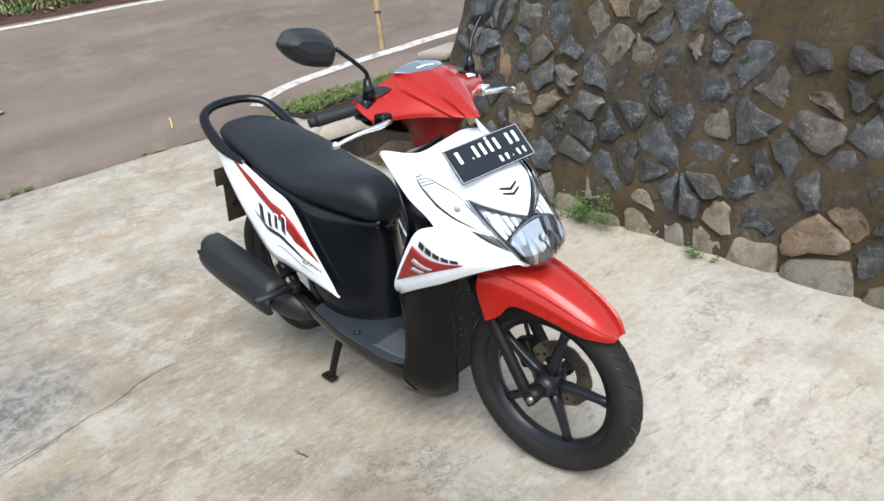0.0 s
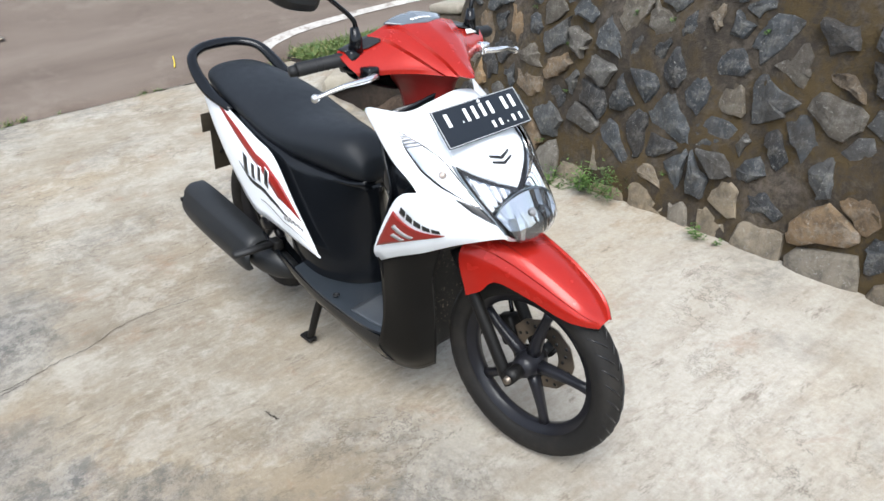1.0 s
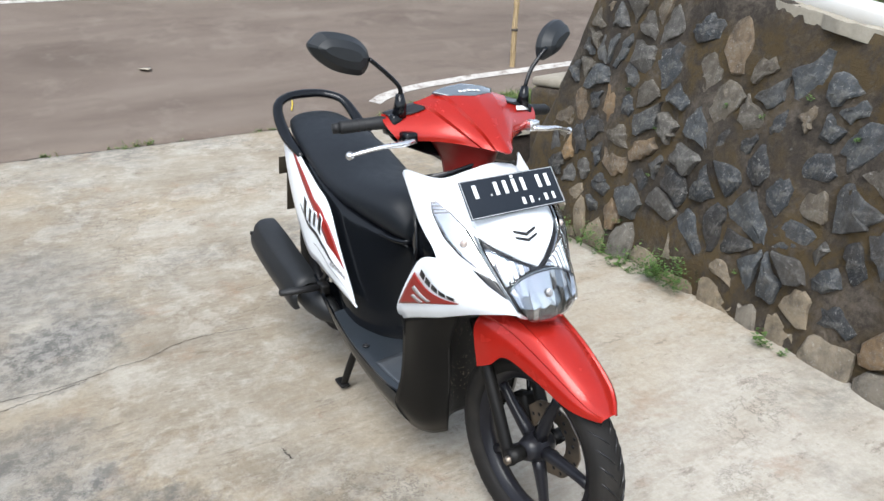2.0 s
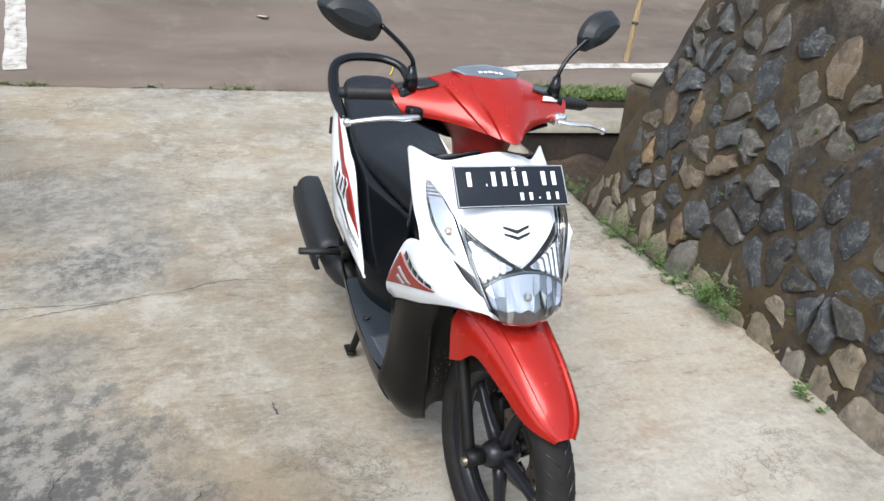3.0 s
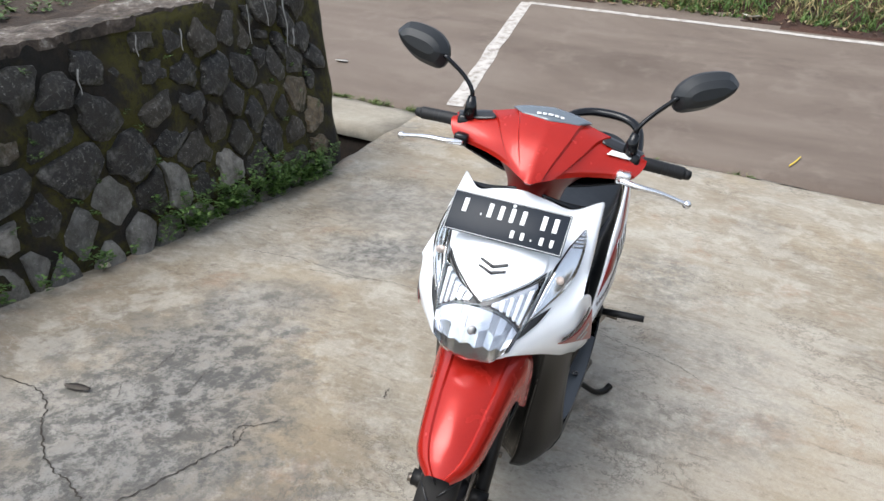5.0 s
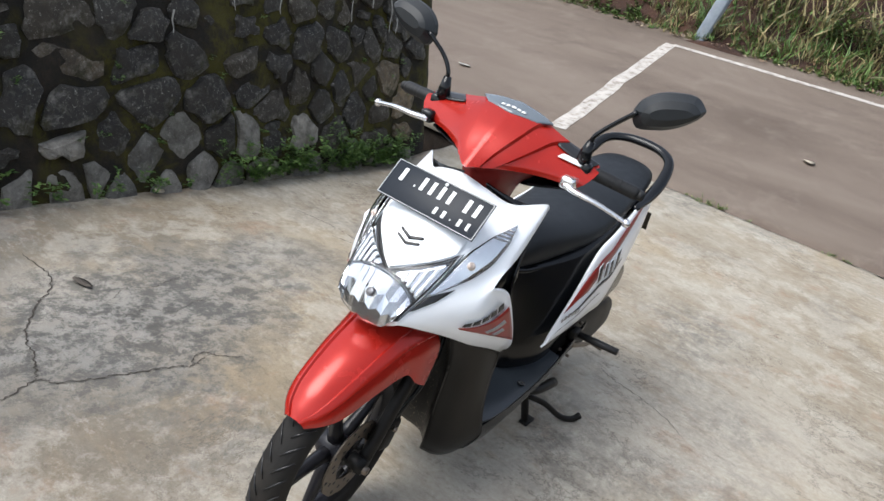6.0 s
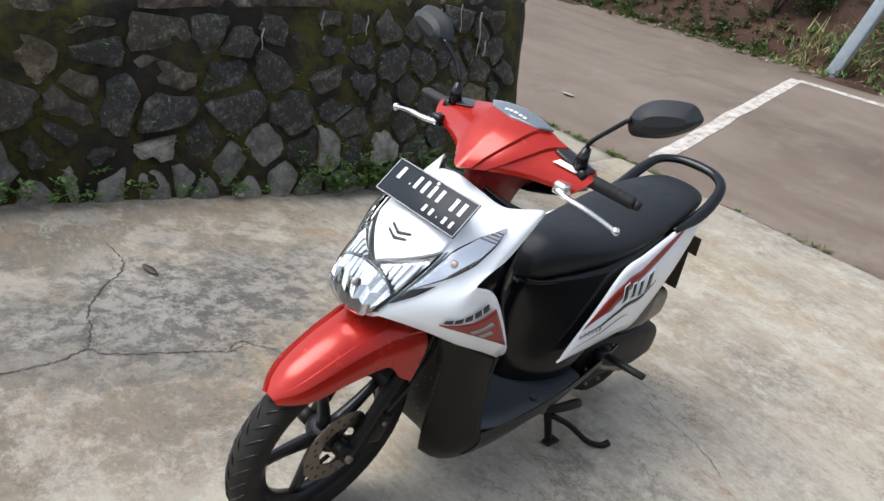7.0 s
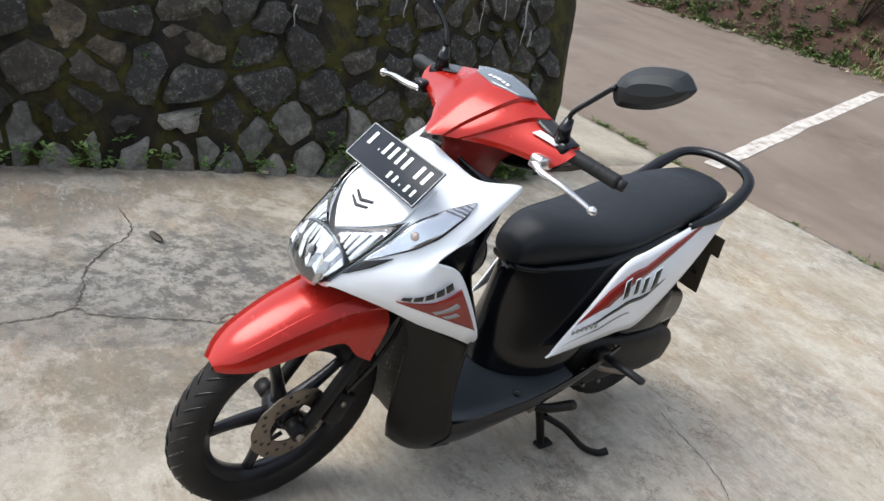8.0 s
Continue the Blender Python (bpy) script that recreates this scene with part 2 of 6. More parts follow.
def cement_cap():
    """Broken cement: dark wet stains, brown soil, pale bare patches."""
    m, nt, b = blank("mossy_coping")
    v = coords(nt)
    n, f = noise_node(nt, 5.5, 9, 0.74, v, 0.2), noise_node(nt, 40, 7, 0.75, v)
    k = mathn(nt, "ADD", mathn(nt, "MULTIPLY", n, 0.75), mathn(nt, "MULTIPLY", f, 0.25))
    col = ramp(nt, k, [(0.38, (0.010, 0.008, 0.005)), (0.48, (0.055, 0.041, 0.031)), (0.54, (0.12, 0.098, 0.080)), (0.60, (0.33, 0.31, 0.28))])
    nt.links.new(col, b.inputs["Base Color"])
    b.inputs["Roughness"].default_value = 0.9
    bumped(nt, b, k, 0.9, 0.02)
    return m


COPING = cement_cap()


def asphalt():
    m, nt, b = blank("old_asphalt")
    v = coords(nt)
    big = noise_node(nt, 0.5, 5, 0.6, coords(nt, (1.6, 0.5, 1)), 0.5)
    fine = noise_node(nt, 120.0, 4, 0.7, v)
    col = ramp(nt, big, [(0.35, (0.096, 0.070, 0.052)), (0.5, (0.138, 0.105, 0.081)), (0.65, (0.176, 0.140, 0.111))])
    col = mixc(nt, mathn(nt, "MULTIPLY", fine, 0.35), col, (0.085, 0.067, 0.055))
    wet = ramp(nt, noise_node(nt, 1.1, 8, 0.68, coords(nt, (1, 0.8, 1), 0.5), 0.3), [(0.54, (0, 0, 0)), (0.68, (0.55, 0.55, 0.55))])
    col = mixc(nt, wet, col, (0.066, 0.044, 0.031))
    pale = ramp(nt, noise_node(nt, 2.3, 9, 0.72, coords(nt, (0.8, 1, 1), 1.1), 0.2), [(0.54, (0, 0, 0)), (0.66, (0.4, 0.4, 0.4))])
    col = mixc(nt, pale, col, (0.20, 0.165, 0.135))
    st = ramp(nt, noise_node(nt, 5, 7, 0.7, v), [(0.66, (0, 0, 0)), (0.72, (0.4, 0.4, 0.4))])
    col = mixc(nt, st, col, (0.26, 0.225, 0.19))
    nt.links.new(col, b.inputs["Base Color"])
    b.inputs["Roughness"].default_value = 0.85
    bumped(nt, b, fine, 0.5, 0.006)
    return m


ASPHALT = asphalt()


def road_paint():
    m, nt, b = blank("worn_road_paint")
    v = coords(nt)
    n = noise_node(nt, 9, 8, 0.75, v)
    col = ramp(nt, n, [(0.36, (0.17, 0.14, 0.118)), (0.44, (0.34, 0.31, 0.275)), (0.52, (0.44, 0.41, 0.375)), (0.65, (0.52, 0.49, 0.45))])
    nt.links.new(col, b.inputs["Base Color"])
    b.inputs["Roughness"].default_value = 0.8
    return m


LINE = road_paint()


def earth(name, a, b_, c):
    m, nt, b = blank(name)
    v = coords(nt)
    n, f = noise_node(nt, 2.2, 8, 0.7, v, 0.5), noise_node(nt, 30, 6, 0.7, v)
    col = ramp(nt, mathn(nt, "ADD", mathn(nt, "MULTIPLY", n, 0.6), mathn(nt, "MULTIPLY", f, 0.4)), [(0.35, a), (0.5, b_), (0.65, c)])
    nt.links.new(col, b.inputs["Base Color"])
    b.inputs["Roughness"].default_value = 0.95
    bumped(nt, b, f, 0.8, 0.02)
    return m


SOIL = earth("brown_soil", (0.006, 0.004, 0.003), (0.016, 0.010, 0.006), (0.036, 0.024, 0.015))
GARDEN_SOIL = earth("garden_soil", (0.012, 0.007, 0.004), (0.036, 0.022, 0.013), (0.105, 0.072, 0.048))
RED_SOIL = earth("red_soil", (0.012, 0.0055, 0.0035), (0.036, 0.015, 0.008), (0.070, 0.030, 0.017))


def mortar(name, tones, moss, amount, start=0.48):
    m, nt, b = blank(name)
    v = coords(nt)
    n, f = noise_node(nt, 3.5, 8, 0.7, v, 0.4), noise_node(nt, 45, 6, 0.75, v)
    col = ramp(nt, mathn(nt, "ADD", mathn(nt, "MULTIPLY", n, 0.6), mathn(nt, "MULTIPLY", f, 0.4)), [(0.36, tones[0]), (0.5, tones[1]), (0.64, tones[2])])
    g = mathn(nt, "MULTIPLY", ramp(nt, noise_node(nt, 2.6, 5, 0.6, v, 0.6), [(start, (0, 0, 0)), (start + 0.12, (1, 1, 1))]), amount)
    g = mathn(nt, "MULTIPLY", g, ramp(nt, noise_node(nt, 16, 8, 0.75, v, 0.3), [(0.40, (0.1, 0.1, 0.1)), (0.54, (1, 1, 1))]))
    col = mixc(nt, g, col, moss)
    nt.links.new(col, b.inputs["Base Color"])
    b.inputs["Roughness"].default_value = 0.95
    bumped(nt, b, mathn(nt, "ADD", n, mathn(nt, "MULTIPLY", f, 0.5)), 0.9, 0.02)
    return m


# mossy joints, tones set lower still to stand in for shade on this wall
MORTAR_DARK = mortar("mossy_mortar_in_shade", [(0.002, 0.0016, 0.0007), (0.007, 0.005, 0.0022), (0.024, 0.016, 0.008)], (0.042, 0.037, 0.001), 1.0, 0.42)
MORTAR_BROWN = mortar("brown_mortar", [(0.012, 0.0095, 0.007), (0.042, 0.033, 0.024), (0.125, 0.103, 0.080)], (0.066, 0.043, 0.013), 0.9, 0.42)


def stone(name, stops, pale, moss=0.0, dirt=(0.045, 0.036, 0.026), cover=0.85, green=(0.040, 0.036, 0.010)):
    """Broken rock: a tone for each piece, dark pits, pale faces, lichen specks, moss, and mortar dirt in wide patches."""
    m, nt, b = blank(name)
    v = coords(nt)
    info = nt.nodes.new("ShaderNodeObjectInfo")
    base = ramp(nt, info.outputs["Random"], stops)
    n, f = noise_node(nt, 8, 8, 0.72, v, 0.3), noise_node(nt, 55, 6, 0.75, v)
    col = mixc(nt, ramp(nt, n, [(0.36, (0.75, 0.75, 0.75)), (0.52, (0, 0, 0))]), base, (0.030, 0.026, 0.021))
    face = ramp(nt, noise_node(nt, 12, 9, 0.78, v, 0.2), [(0.50, (0, 0, 0)), (0.66, (pale, pale, pale))])
    col = mixc(nt, face, col, (0.30, 0.285, 0.255))
    specks = ramp(nt, noise_node(nt, 70, 8, 0.8, v, 0.6), [(0.57, (0, 0, 0)), (0.66, (0.9, 0.9, 0.9))])
    col = mixc(nt, specks, col, (0.40, 0.39, 0.355))
    if moss:
        gm = mathn(nt, "MULTIPLY", ramp(nt, noise_node(nt, 9, 7, 0.75, v, 0.3), [(0.54, (0, 0, 0)), (0.64, (1, 1, 1))]), moss)
        col = mixc(nt, gm, col, green)
    place = nt.nodes.new("ShaderNodeNewGeometry").outputs["Position"]
    wide = ramp(nt, noise_node(nt, 3.0, 9, 0.74, place, 0.2), [(0.46, (0, 0, 0)), (0.60, (cover, cover, cover))])
    col = mixc(nt, mathn(nt, "MULTIPLY", wide, ramp(nt, f, [(0.36, (1, 1, 1)), (0.66, (0.45, 0.45, 0.45))])), col, dirt)
    nt.links.new(col, b.inputs["Base Color"])
    b.inputs["Roughness"].default_value = 0.72
    bumped(nt, b, mathn(nt, "ADD", n, mathn(nt, "MULTIPLY", f, 0.4)), 0.9, 0.02)
    return m


STONE_L = stone("wall_stone", [(0.0, (0.012, 0.013, 0.015)), (0.3, (0.032, 0.037, 0.043)), (0.56, (0.055, 0.062, 0.068)), (0.72, (0.079, 0.075, 0.069)), (0.86, (0.123, 0.101, 0.072)), (0.95, (0.220, 0.141, 0.070)), (1.0, (0.299, 0.185, 0.079))], 0.55, 0.35, (0.036, 0.028, 0.020))
# dark mossy rock; shade on the right wall is also put into these tones
STONE_R = stone("dark_wall_stone_in_shade", [(0.0, (0.0045, 0.0045, 0.0045)), (0.4, (0.011, 0.0115, 0.0115)), (0.7, (0.021, 0.0195, 0.016)), (0.88, (0.042, 0.034, 0.023)), (1.0, (0.17, 0.124, 0.068))], 0.5, 0.95, (0.011, 0.0075, 0.0025), 0.95, (0.021, 0.019, 0.002))
STONE_FOOT = stone("foot_stone", [(0.0, (0.20, 0.16, 0.11)), (0.5, (0.29, 0.23, 0.15)), (1.0, (0.17, 0.155, 0.13))], 0.3, 0.2, (0.075, 0.060, 0.044), 0.8)

STONE_PALE = stone("pale_foot_stone", [(0.0, (0.10, 0.10, 0.094)), (0.5, (0.18, 0.175, 0.158)), (1.0, (0.25, 0.235, 0.205))], 0.6, 0.4, (0.035, 0.030, 0.018), 0.75)


def leafy(name, stops):
    m, nt, b = blank(name)
    g = nt.nodes.new("ShaderNodeNewGeometry")
    col = ramp(nt, g.outputs["Random Per Island"], stops)
    nt.links.new(col, b.inputs["Base Color"])
    b.inputs["Roughness"].default_value = 0.55
    b.inputs["Subsurface Weight"].default_value = 0.0
    return m


LEAF = leafy("weed_leaf", [(0.0, (0.03, 0.07, 0.012)), (0.5, (0.065, 0.13, 0.022)), (1.0, (0.12, 0.19, 0.045))])
GRASS = leafy("grass_blade", [(0.0, (0.05, 0.10, 0.018)), (0.6, (0.10, 0.16, 0.035)), (1.0, (0.24, 0.22, 0.09))])
DRY = leafy("dry_grass", [(0.0, (0.07, 0.085, 0.03)), (0.5, (0.20, 0.17, 0.07)), (1.0, (0.36, 0.29, 0.14))])
LITTER = leafy("fallen_leaves", [(0.0, (0.10, 0.055, 0.03)), (0.6, (0.26, 0.17, 0.09)), (1.0, (0.45, 0.38, 0.27))])


# ---- mesh helpers ----
def link_mesh(name, bm, mat, parent=None, label="", smooth=True, recalc=True):
    if recalc:
        bmesh.ops.recalc_face_normals(bm, faces=bm.faces)
    me = bpy.data.meshes.new(name)
    bm.to_mesh(me)
    bm.free()
    me.materials.append(mat)
    if smooth:
        me.shade_smooth()
    ob = new(name, me)
    ob.parent = parent
    if label:
        ob["label"] = label
    return ob


def part(name, bm, mat, parent, label="", smooth=True, edge=None):
    ob = link_mesh(name, bm, mat, parent, label, smooth)
    if edge:
        ob.data.set_sharp_from_angle(angle=radians(edge))
    return ob


def empty_thing(name, label, category, m=None, group="", kind=""):
    ob = new(name)
    if m is not None:
        ob.matrix_basis = m
    return tagged(ob, label, category, group, kind)


def cr(a, b, c, d, t):
    return 0.5 * (2 * b + (c - a) * t + (2 * a - 5 * b + 4 * c - d) * t * t + (3 * b - a - 3 * c + d) * t * t * t)


def smooth_line(pts, n):
    """n + 1 points on a smooth curve through pts."""
    p = [np.array(q, float) for q in pts]
    p = [2 * p[0] - p[1], *p, 2 * p[-1] - p[-2]]
    out = []
    for i in range(n + 1):
        f = i / n * (len(pts) - 1)
        k = min(int(f), len(pts) - 2)
        out.append(cr(p[k], p[k + 1], p[k + 2], p[k + 3], f - k))
    return out


class Patch:
    """A smooth surface through rows of points: u runs along a row, v from row to row."""

    def __init__(self, rows, mirror_first=False):
        self.g = np.array(rows, float)
        g = self.g
        first = g[:, 1:2] * np.array([1, -1, 1]) if mirror_first else 2 * g[:, :1] - g[:, 1:2]
        g = np.concatenate([first, g, 2 * g[:, -1:] - g[:, -2:-1]], 1)
        self.e = np.concatenate([2 * g[:1] - g[1:2], g, 2 * g[-1:] - g[-2:-1]], 0)
        self.nv, self.nu = self.g.shape[:2]

    def at(self, u, v):
        fu, fv = u * (self.nu - 1), v * (self.nv - 1)
        i, j = int(min(max(math.floor(fu), 0), self.nu - 2)), int(min(max(math.floor(fv), 0), self.nv - 2))
        a, b = fu - i, fv - j
        row = [cr(*(self.e[j + k, i + m] for m in range(4)), a) for k in range(4)]
        return cr(*row, b)

    def normal(self, u, v):
        d = 0.01
        n = np.cross(self.at(u, v + d) - self.at(u, v - d), self.at(u + d, v) - self.at(u - d, v))
        return n / (np.linalg.norm(n) + 1e-9)


def sheet(bm, fn, na, nb, th):
    """A closed sheet: fn(a, b) gives a point and a normal for a and b from 0 to 1; th: thickness inwards."""
    top, low = [], []
    for j in range(nb + 1):
        rt, rl = [], []
        for i in range(na + 1):
            p, n = fn(i / na, j / nb)
            rt.append(bm.verts.new(p))
            rl.append(bm.verts.new(p - n * th))
        top.append(rt)
        low.append(rl)
    for j in range(nb):
        for i in range(na):
            bm.faces.new((top[j][i], top[j][i + 1], top[j + 1][i + 1], top[j + 1][i]))
            bm.faces.new((low[j][i], low[j + 1][i], low[j + 1][i + 1], low[j][i + 1]))
    rim = [(0, i) for i in range(na)] + [(j, na) for j in range(nb)] + [(nb, i) for i in range(na, 0, -1)] + [(j, 0) for j in range(nb, 0, -1)]
    for k, (j, i) in enumerate(rim):
        j2, i2 = rim[(k + 1) % len(rim)]
        bm.faces.new((top[j][i], low[j][i], low[j2][i2], top[j2][i2]))


def panel(p, na=16, nb=16, th=0.004, off=0.0, side=1, flip=1, bm=None, ua=0.0, ub=1.0, va=0.0, vb=1.0, both=False, warp=None, folds=None):
    """A sheet cut from a patch. side -1: mirrored to the other flank; both: from ub over the middle to -ub."""
    bm = bm or bmesh.new()

    def fn(a, b):
        u, v = (ua + (ub - ua) * a, va + (vb - va) * b) if not both else (ub * (2 * a - 1), va + (vb - va) * b)
        s = side * (-1 if u < 0 else 1)
        if folds:
            # columns crowd along the folds, so that each fold is a clean edge
            stops = [0.0, *(f + d for f in folds(v) for d in (-0.012, 0.012)), 1.0]
            k = abs(u) * (len(stops) - 1)
            i = min(int(k + 1e-9), len(stops) - 2)
            u = math.copysign(stops[i] + (stops[i + 1] - stops[i]) * (k - i), u)
        q, n = p.at(abs(u), v), p.normal(abs(u), v) * flip
        o = off + (warp(abs(u), v) if warp else 0.0)
        q = q + n * o
        return np.array([q[0], q[1] * s, q[2]]), np.array([n[0], n[1] * s, n[2]])

    sheet(bm, fn, na, nb, th)
    return bm


def strip(p, la, lb, n=12, m=4, th=0.003, off=0.003, side=1, flip=1, bm=None, dome=0.0):
    """A sheet on a patch between two lines of (u, v) points."""
    bm = bm or bmesh.new()

    def on(l, f):
        f *= len(l) - 1
        k = min(int(f), len(l) - 2)
        return np.array(l[k]) * (1 - f + k) + np.array(l[k + 1]) * (f - k)

    def fn(a, b):
        u, v = on(la, a) * (1 - b) + on(lb, a) * b
        s = side * (-1 if u < 0 else 1)
        q, nn = p.at(abs(u), v), p.normal(abs(u), v) * flip
        q = q + nn * (off + dome * math.sin(math.pi * a) ** 0.5 * math.sin(math.pi * b) ** 0.5 if dome else off)
        return np.array([q[0], q[1] * s, q[2]]), np.array([nn[0], nn[1] * s, nn[2]])

    sheet(bm, fn, n, m, th)
    return bm


def loft(bm, rings, caps=True):
    """Skin over closed rings of equal count."""
    vs = [[bm.verts.new(p) for p in r] for r in rings]
    for a, b in zip(vs, vs[1:]):
        for i in range(len(a)):
            k = (i + 1) % len(a)
            bm.faces.new((a[i], a[k], b[k], b[i]))
    if caps:
        bm.faces.new(vs[0][::-1])
        bm.faces.new(vs[-1])
    return bm


def tube(pts, radii, n=10, bm=None, flat=1.0, seg=0):
    """A round bar along points; radii: one or one each; flat squashes it."""
    bm = bm or bmesh.new()
    if seg:
        radii = [float(r[0]) for r in smooth_line([(r,) for r in (radii if isinstance(radii, (list, tuple)) else [radii] * len(pts))], seg)]
        pts = smooth_line(pts, seg)
    pts = [Vector(p) for p in pts]
    if not isinstance(radii, (list, tuple)):
        radii = [radii] * len(pts)
    rings, up = [], None
    for i, p in enumerate(pts):
        d = (pts[min(i + 1, len(pts) - 1)] - pts[max(i - 1, 0)]).normalized()
        if up is None:
            up = Vector((0, 0, 1)) if abs(d.z) < 0.9 else Vector((1, 0, 0))
        x = d.cross(up).normalized()
        up = x.cross(d).normalized()
        rings.append([p + radii[i] * (math.cos(a) * x + flat * math.sin(a) * up) for a in (2 * math.pi * k / n for k in range(n))])
    return loft(bm, rings)


def ring_about_y(profile, n=48, centre=(0, 0, 0), bm=None, closed=True):
    """A body turned about the y axis: profile of (radius, y)."""
    bm = bm or bmesh.new()
    cx, cy, cz = centre
    vs = [[bm.verts.new((cx + r * math.cos(a), cy + y, cz + r * math.sin(a))) for r, y in profile] for a in (2 * math.pi * k / n for k in range(n))]
    m = len(profile)
    for k in range(n):
        a, b = vs[k], vs[(k + 1) % n]
        for i in range(m if closed else m - 1):
            j = (i + 1) % m
            bm.faces.new((a[i], a[j], b[j], b[i]))
    return bm


def rbox(c, size, bevel=0.004, rot=None, bm=None, seg=2):
    bm = bm or bmesh.new()
    r = bmesh.ops.create_cube(bm, size=1.0)
    vs = r["verts"]
    for v in vs:
        v.co = Vector((v.co.x * size[0], v.co.y * size[1], v.co.z * size[2]))
    es = {e for v in vs for e in v.link_edges}
    if bevel:
        out = bmesh.ops.bevel(bm, geom=list(es), offset=bevel, segments=seg, affect="EDGES", profile=0.5)
        vs = list({v for f in out["faces"] for v in f.verts} | {v for v in vs if v.is_valid})
    m = Matrix.Translation(c) @ (rot.to_4x4() if rot is not None else Matrix.Identity(4))
    for v in vs:
        v.co = m @ v.co
    return bm


def superring(cx, half_w, z0, z1, n=20, e=2.6, y0=0.0):
    """An upright rounded section across the scooter at x = cx."""
    out = []
    for k in range(n):
        a = 2 * math.pi * k / n
        c, s = math.cos(a), math.sin(a)
        out.append((cx, y0 + half_w * math.copysign(abs(c) ** (2 / e), c), (z0 + z1) / 2 + (z1 - z0) / 2 * math.copysign(abs(s) ** (2 / e), s)))
    return out


def moved(bm, m):
    bmesh.ops.transform(bm, matrix=m, verts=bm.verts)
    return bm


# ---- the ground, the road and the walls ----
def drive_z(x, y):
    """Height of the concrete drive, which rises to the road."""
    t = min(max((-1.7 - x) / 2.7, 0.0), 1.0)
    return -0.012 + 0.145 * t * t * (3 - 2 * t)


def road_z(x):
    return 0.132 + 0.205 * (-4.4 - x)


def field(xs, ys, zf, depth, name, mat, label, category):
    """A thick sheet over a grid of x and y."""
    bm = bmesh.new()
    top = [[bm.verts.new((x, y, zf(x, y))) for y in ys] for x in xs]
    low = [[bm.verts.new((x, y, zf(x, y) - depth)) for y in (ys[0], ys[-1])] for x in xs]
    for i in range(len(xs) - 1):
        for j in range(len(ys) - 1):
            bm.faces.new((top[i][j], top[i + 1][j], top[i + 1][j + 1], top[i][j + 1]))
        bm.faces.new((top[i][0], low[i][0], low[i + 1][0], top[i + 1][0]))
        bm.faces.new((top[i][-1], top[i + 1][-1], low[i + 1][1], low[i][1]))
    for i in (0, -1):
        bm.faces.new([*top[i], low[i][1], low[i][0]])
    ob = link_mesh(name, bm, mat)
    return tagged(ob, label, category, kind="structure")


def span(a, b, n):
    return [a + (b - a) * k / n for k in range(n + 1)]


def ground_sheet():
    bm = bmesh.new()
    n = 40
    xs = [math.copysign(abs(k / n) ** 2.2 * 900, k) - 5 for k in range(-n, n + 1)]
    vs = [[bm.verts.new((x, y + 5, (road_z(x) - 0.75) if -30 < x < 12 else (road_z(-30) - 0.75 if x <= -30 else road_z(12) - 0.75))) for y in xs] for x in xs]
    for i in range(2 * n):
        for j in range(2 * n):
            bm.faces.new((vs[i][j], vs[i + 1][j], vs[i + 1][j + 1], vs[i][j + 1]))
    return tagged(link_mesh("ground", bm, SOIL), "brown soil ground sloping down from the road", "ground", kind="structure")


ground_sheet()


def drive_edge(x):
    """Right and left edge of the drive at x: wide between the walls, ragged over the ditch."""
    right = -2.25 if x > -2.45 else -2.06 - 0.13 * (-2.45 - x)
    left = 1.365 + 0.9 * max(0.0, -3.42 - x) + 0.4 * min(max((x + 1.15) / 0.5, 0.0), 1.0)
    k = 0.035 * noise.noise((x * 3.1, 1.7, 0)) if x < -2.4 else 0.0
    e = 0.030 * noise.noise((x * 3.7, 8.7, 0)) + 0.018 * noise.noise((x * 11, 3.3, 0))
    return right + k, left + e


def driveway():
    bm = bmesh.new()
    nx, ny = 150, 70
    xs = [4.5 - 8.87 * k / nx for k in range(nx + 1)]
    rows, lows = [], []
    for i, x in enumerate(xs):
        a, b = drive_edge(x)
        r = []
        for j in range(ny + 1):
            y = a + (b - a) * j / ny
            xx = x
            if i == nx:
                xx = x + 0.05 * noise.noise((y * 2.3, 4.1, 0)) + 0.035 * noise.noise((y * 9, 7.7, 0))
            z = drive_z(x, y) + 0.006 * noise.noise((x * 1.3, y * 1.3, 0)) + 0.0025 * noise.noise((x * 7, y * 7, 3))
            r.append(bm.verts.new((xx, y, z)))
        rows.append(r)
        lows.append([bm.verts.new((r[0].co.x, r[0].co.y, r[0].co.z - 1.2 if x > -2.3 else r[0].co.z - 0.16)), bm.verts.new((r[-1].co.x, r[-1].co.y, r[-1].co.z - 1.2 if x > -2.3 else r[-1].co.z - 0.16))])
    for i in range(nx):
        for j in range(ny):
            bm.faces.new((rows[i][j], rows[i + 1][j], rows[i + 1][j + 1], rows[i][j + 1]))
        bm.faces.new((rows[i][0], lows[i][0], lows[i + 1][0], rows[i + 1][0]))
        bm.faces.new((rows[i][-1], rows[i + 1][-1], lows[i + 1][1], lows[i][1]))
    for i in (0, nx):
        bm.faces.new([*rows[i], lows[i][1], lows[i][0]])
    return tagged(link_mesh("driveway", bm, CONCRETE), "weathered stained concrete driveway with cracks and dark mould", "driveway", kind="structure")


DRIVE = driveway()

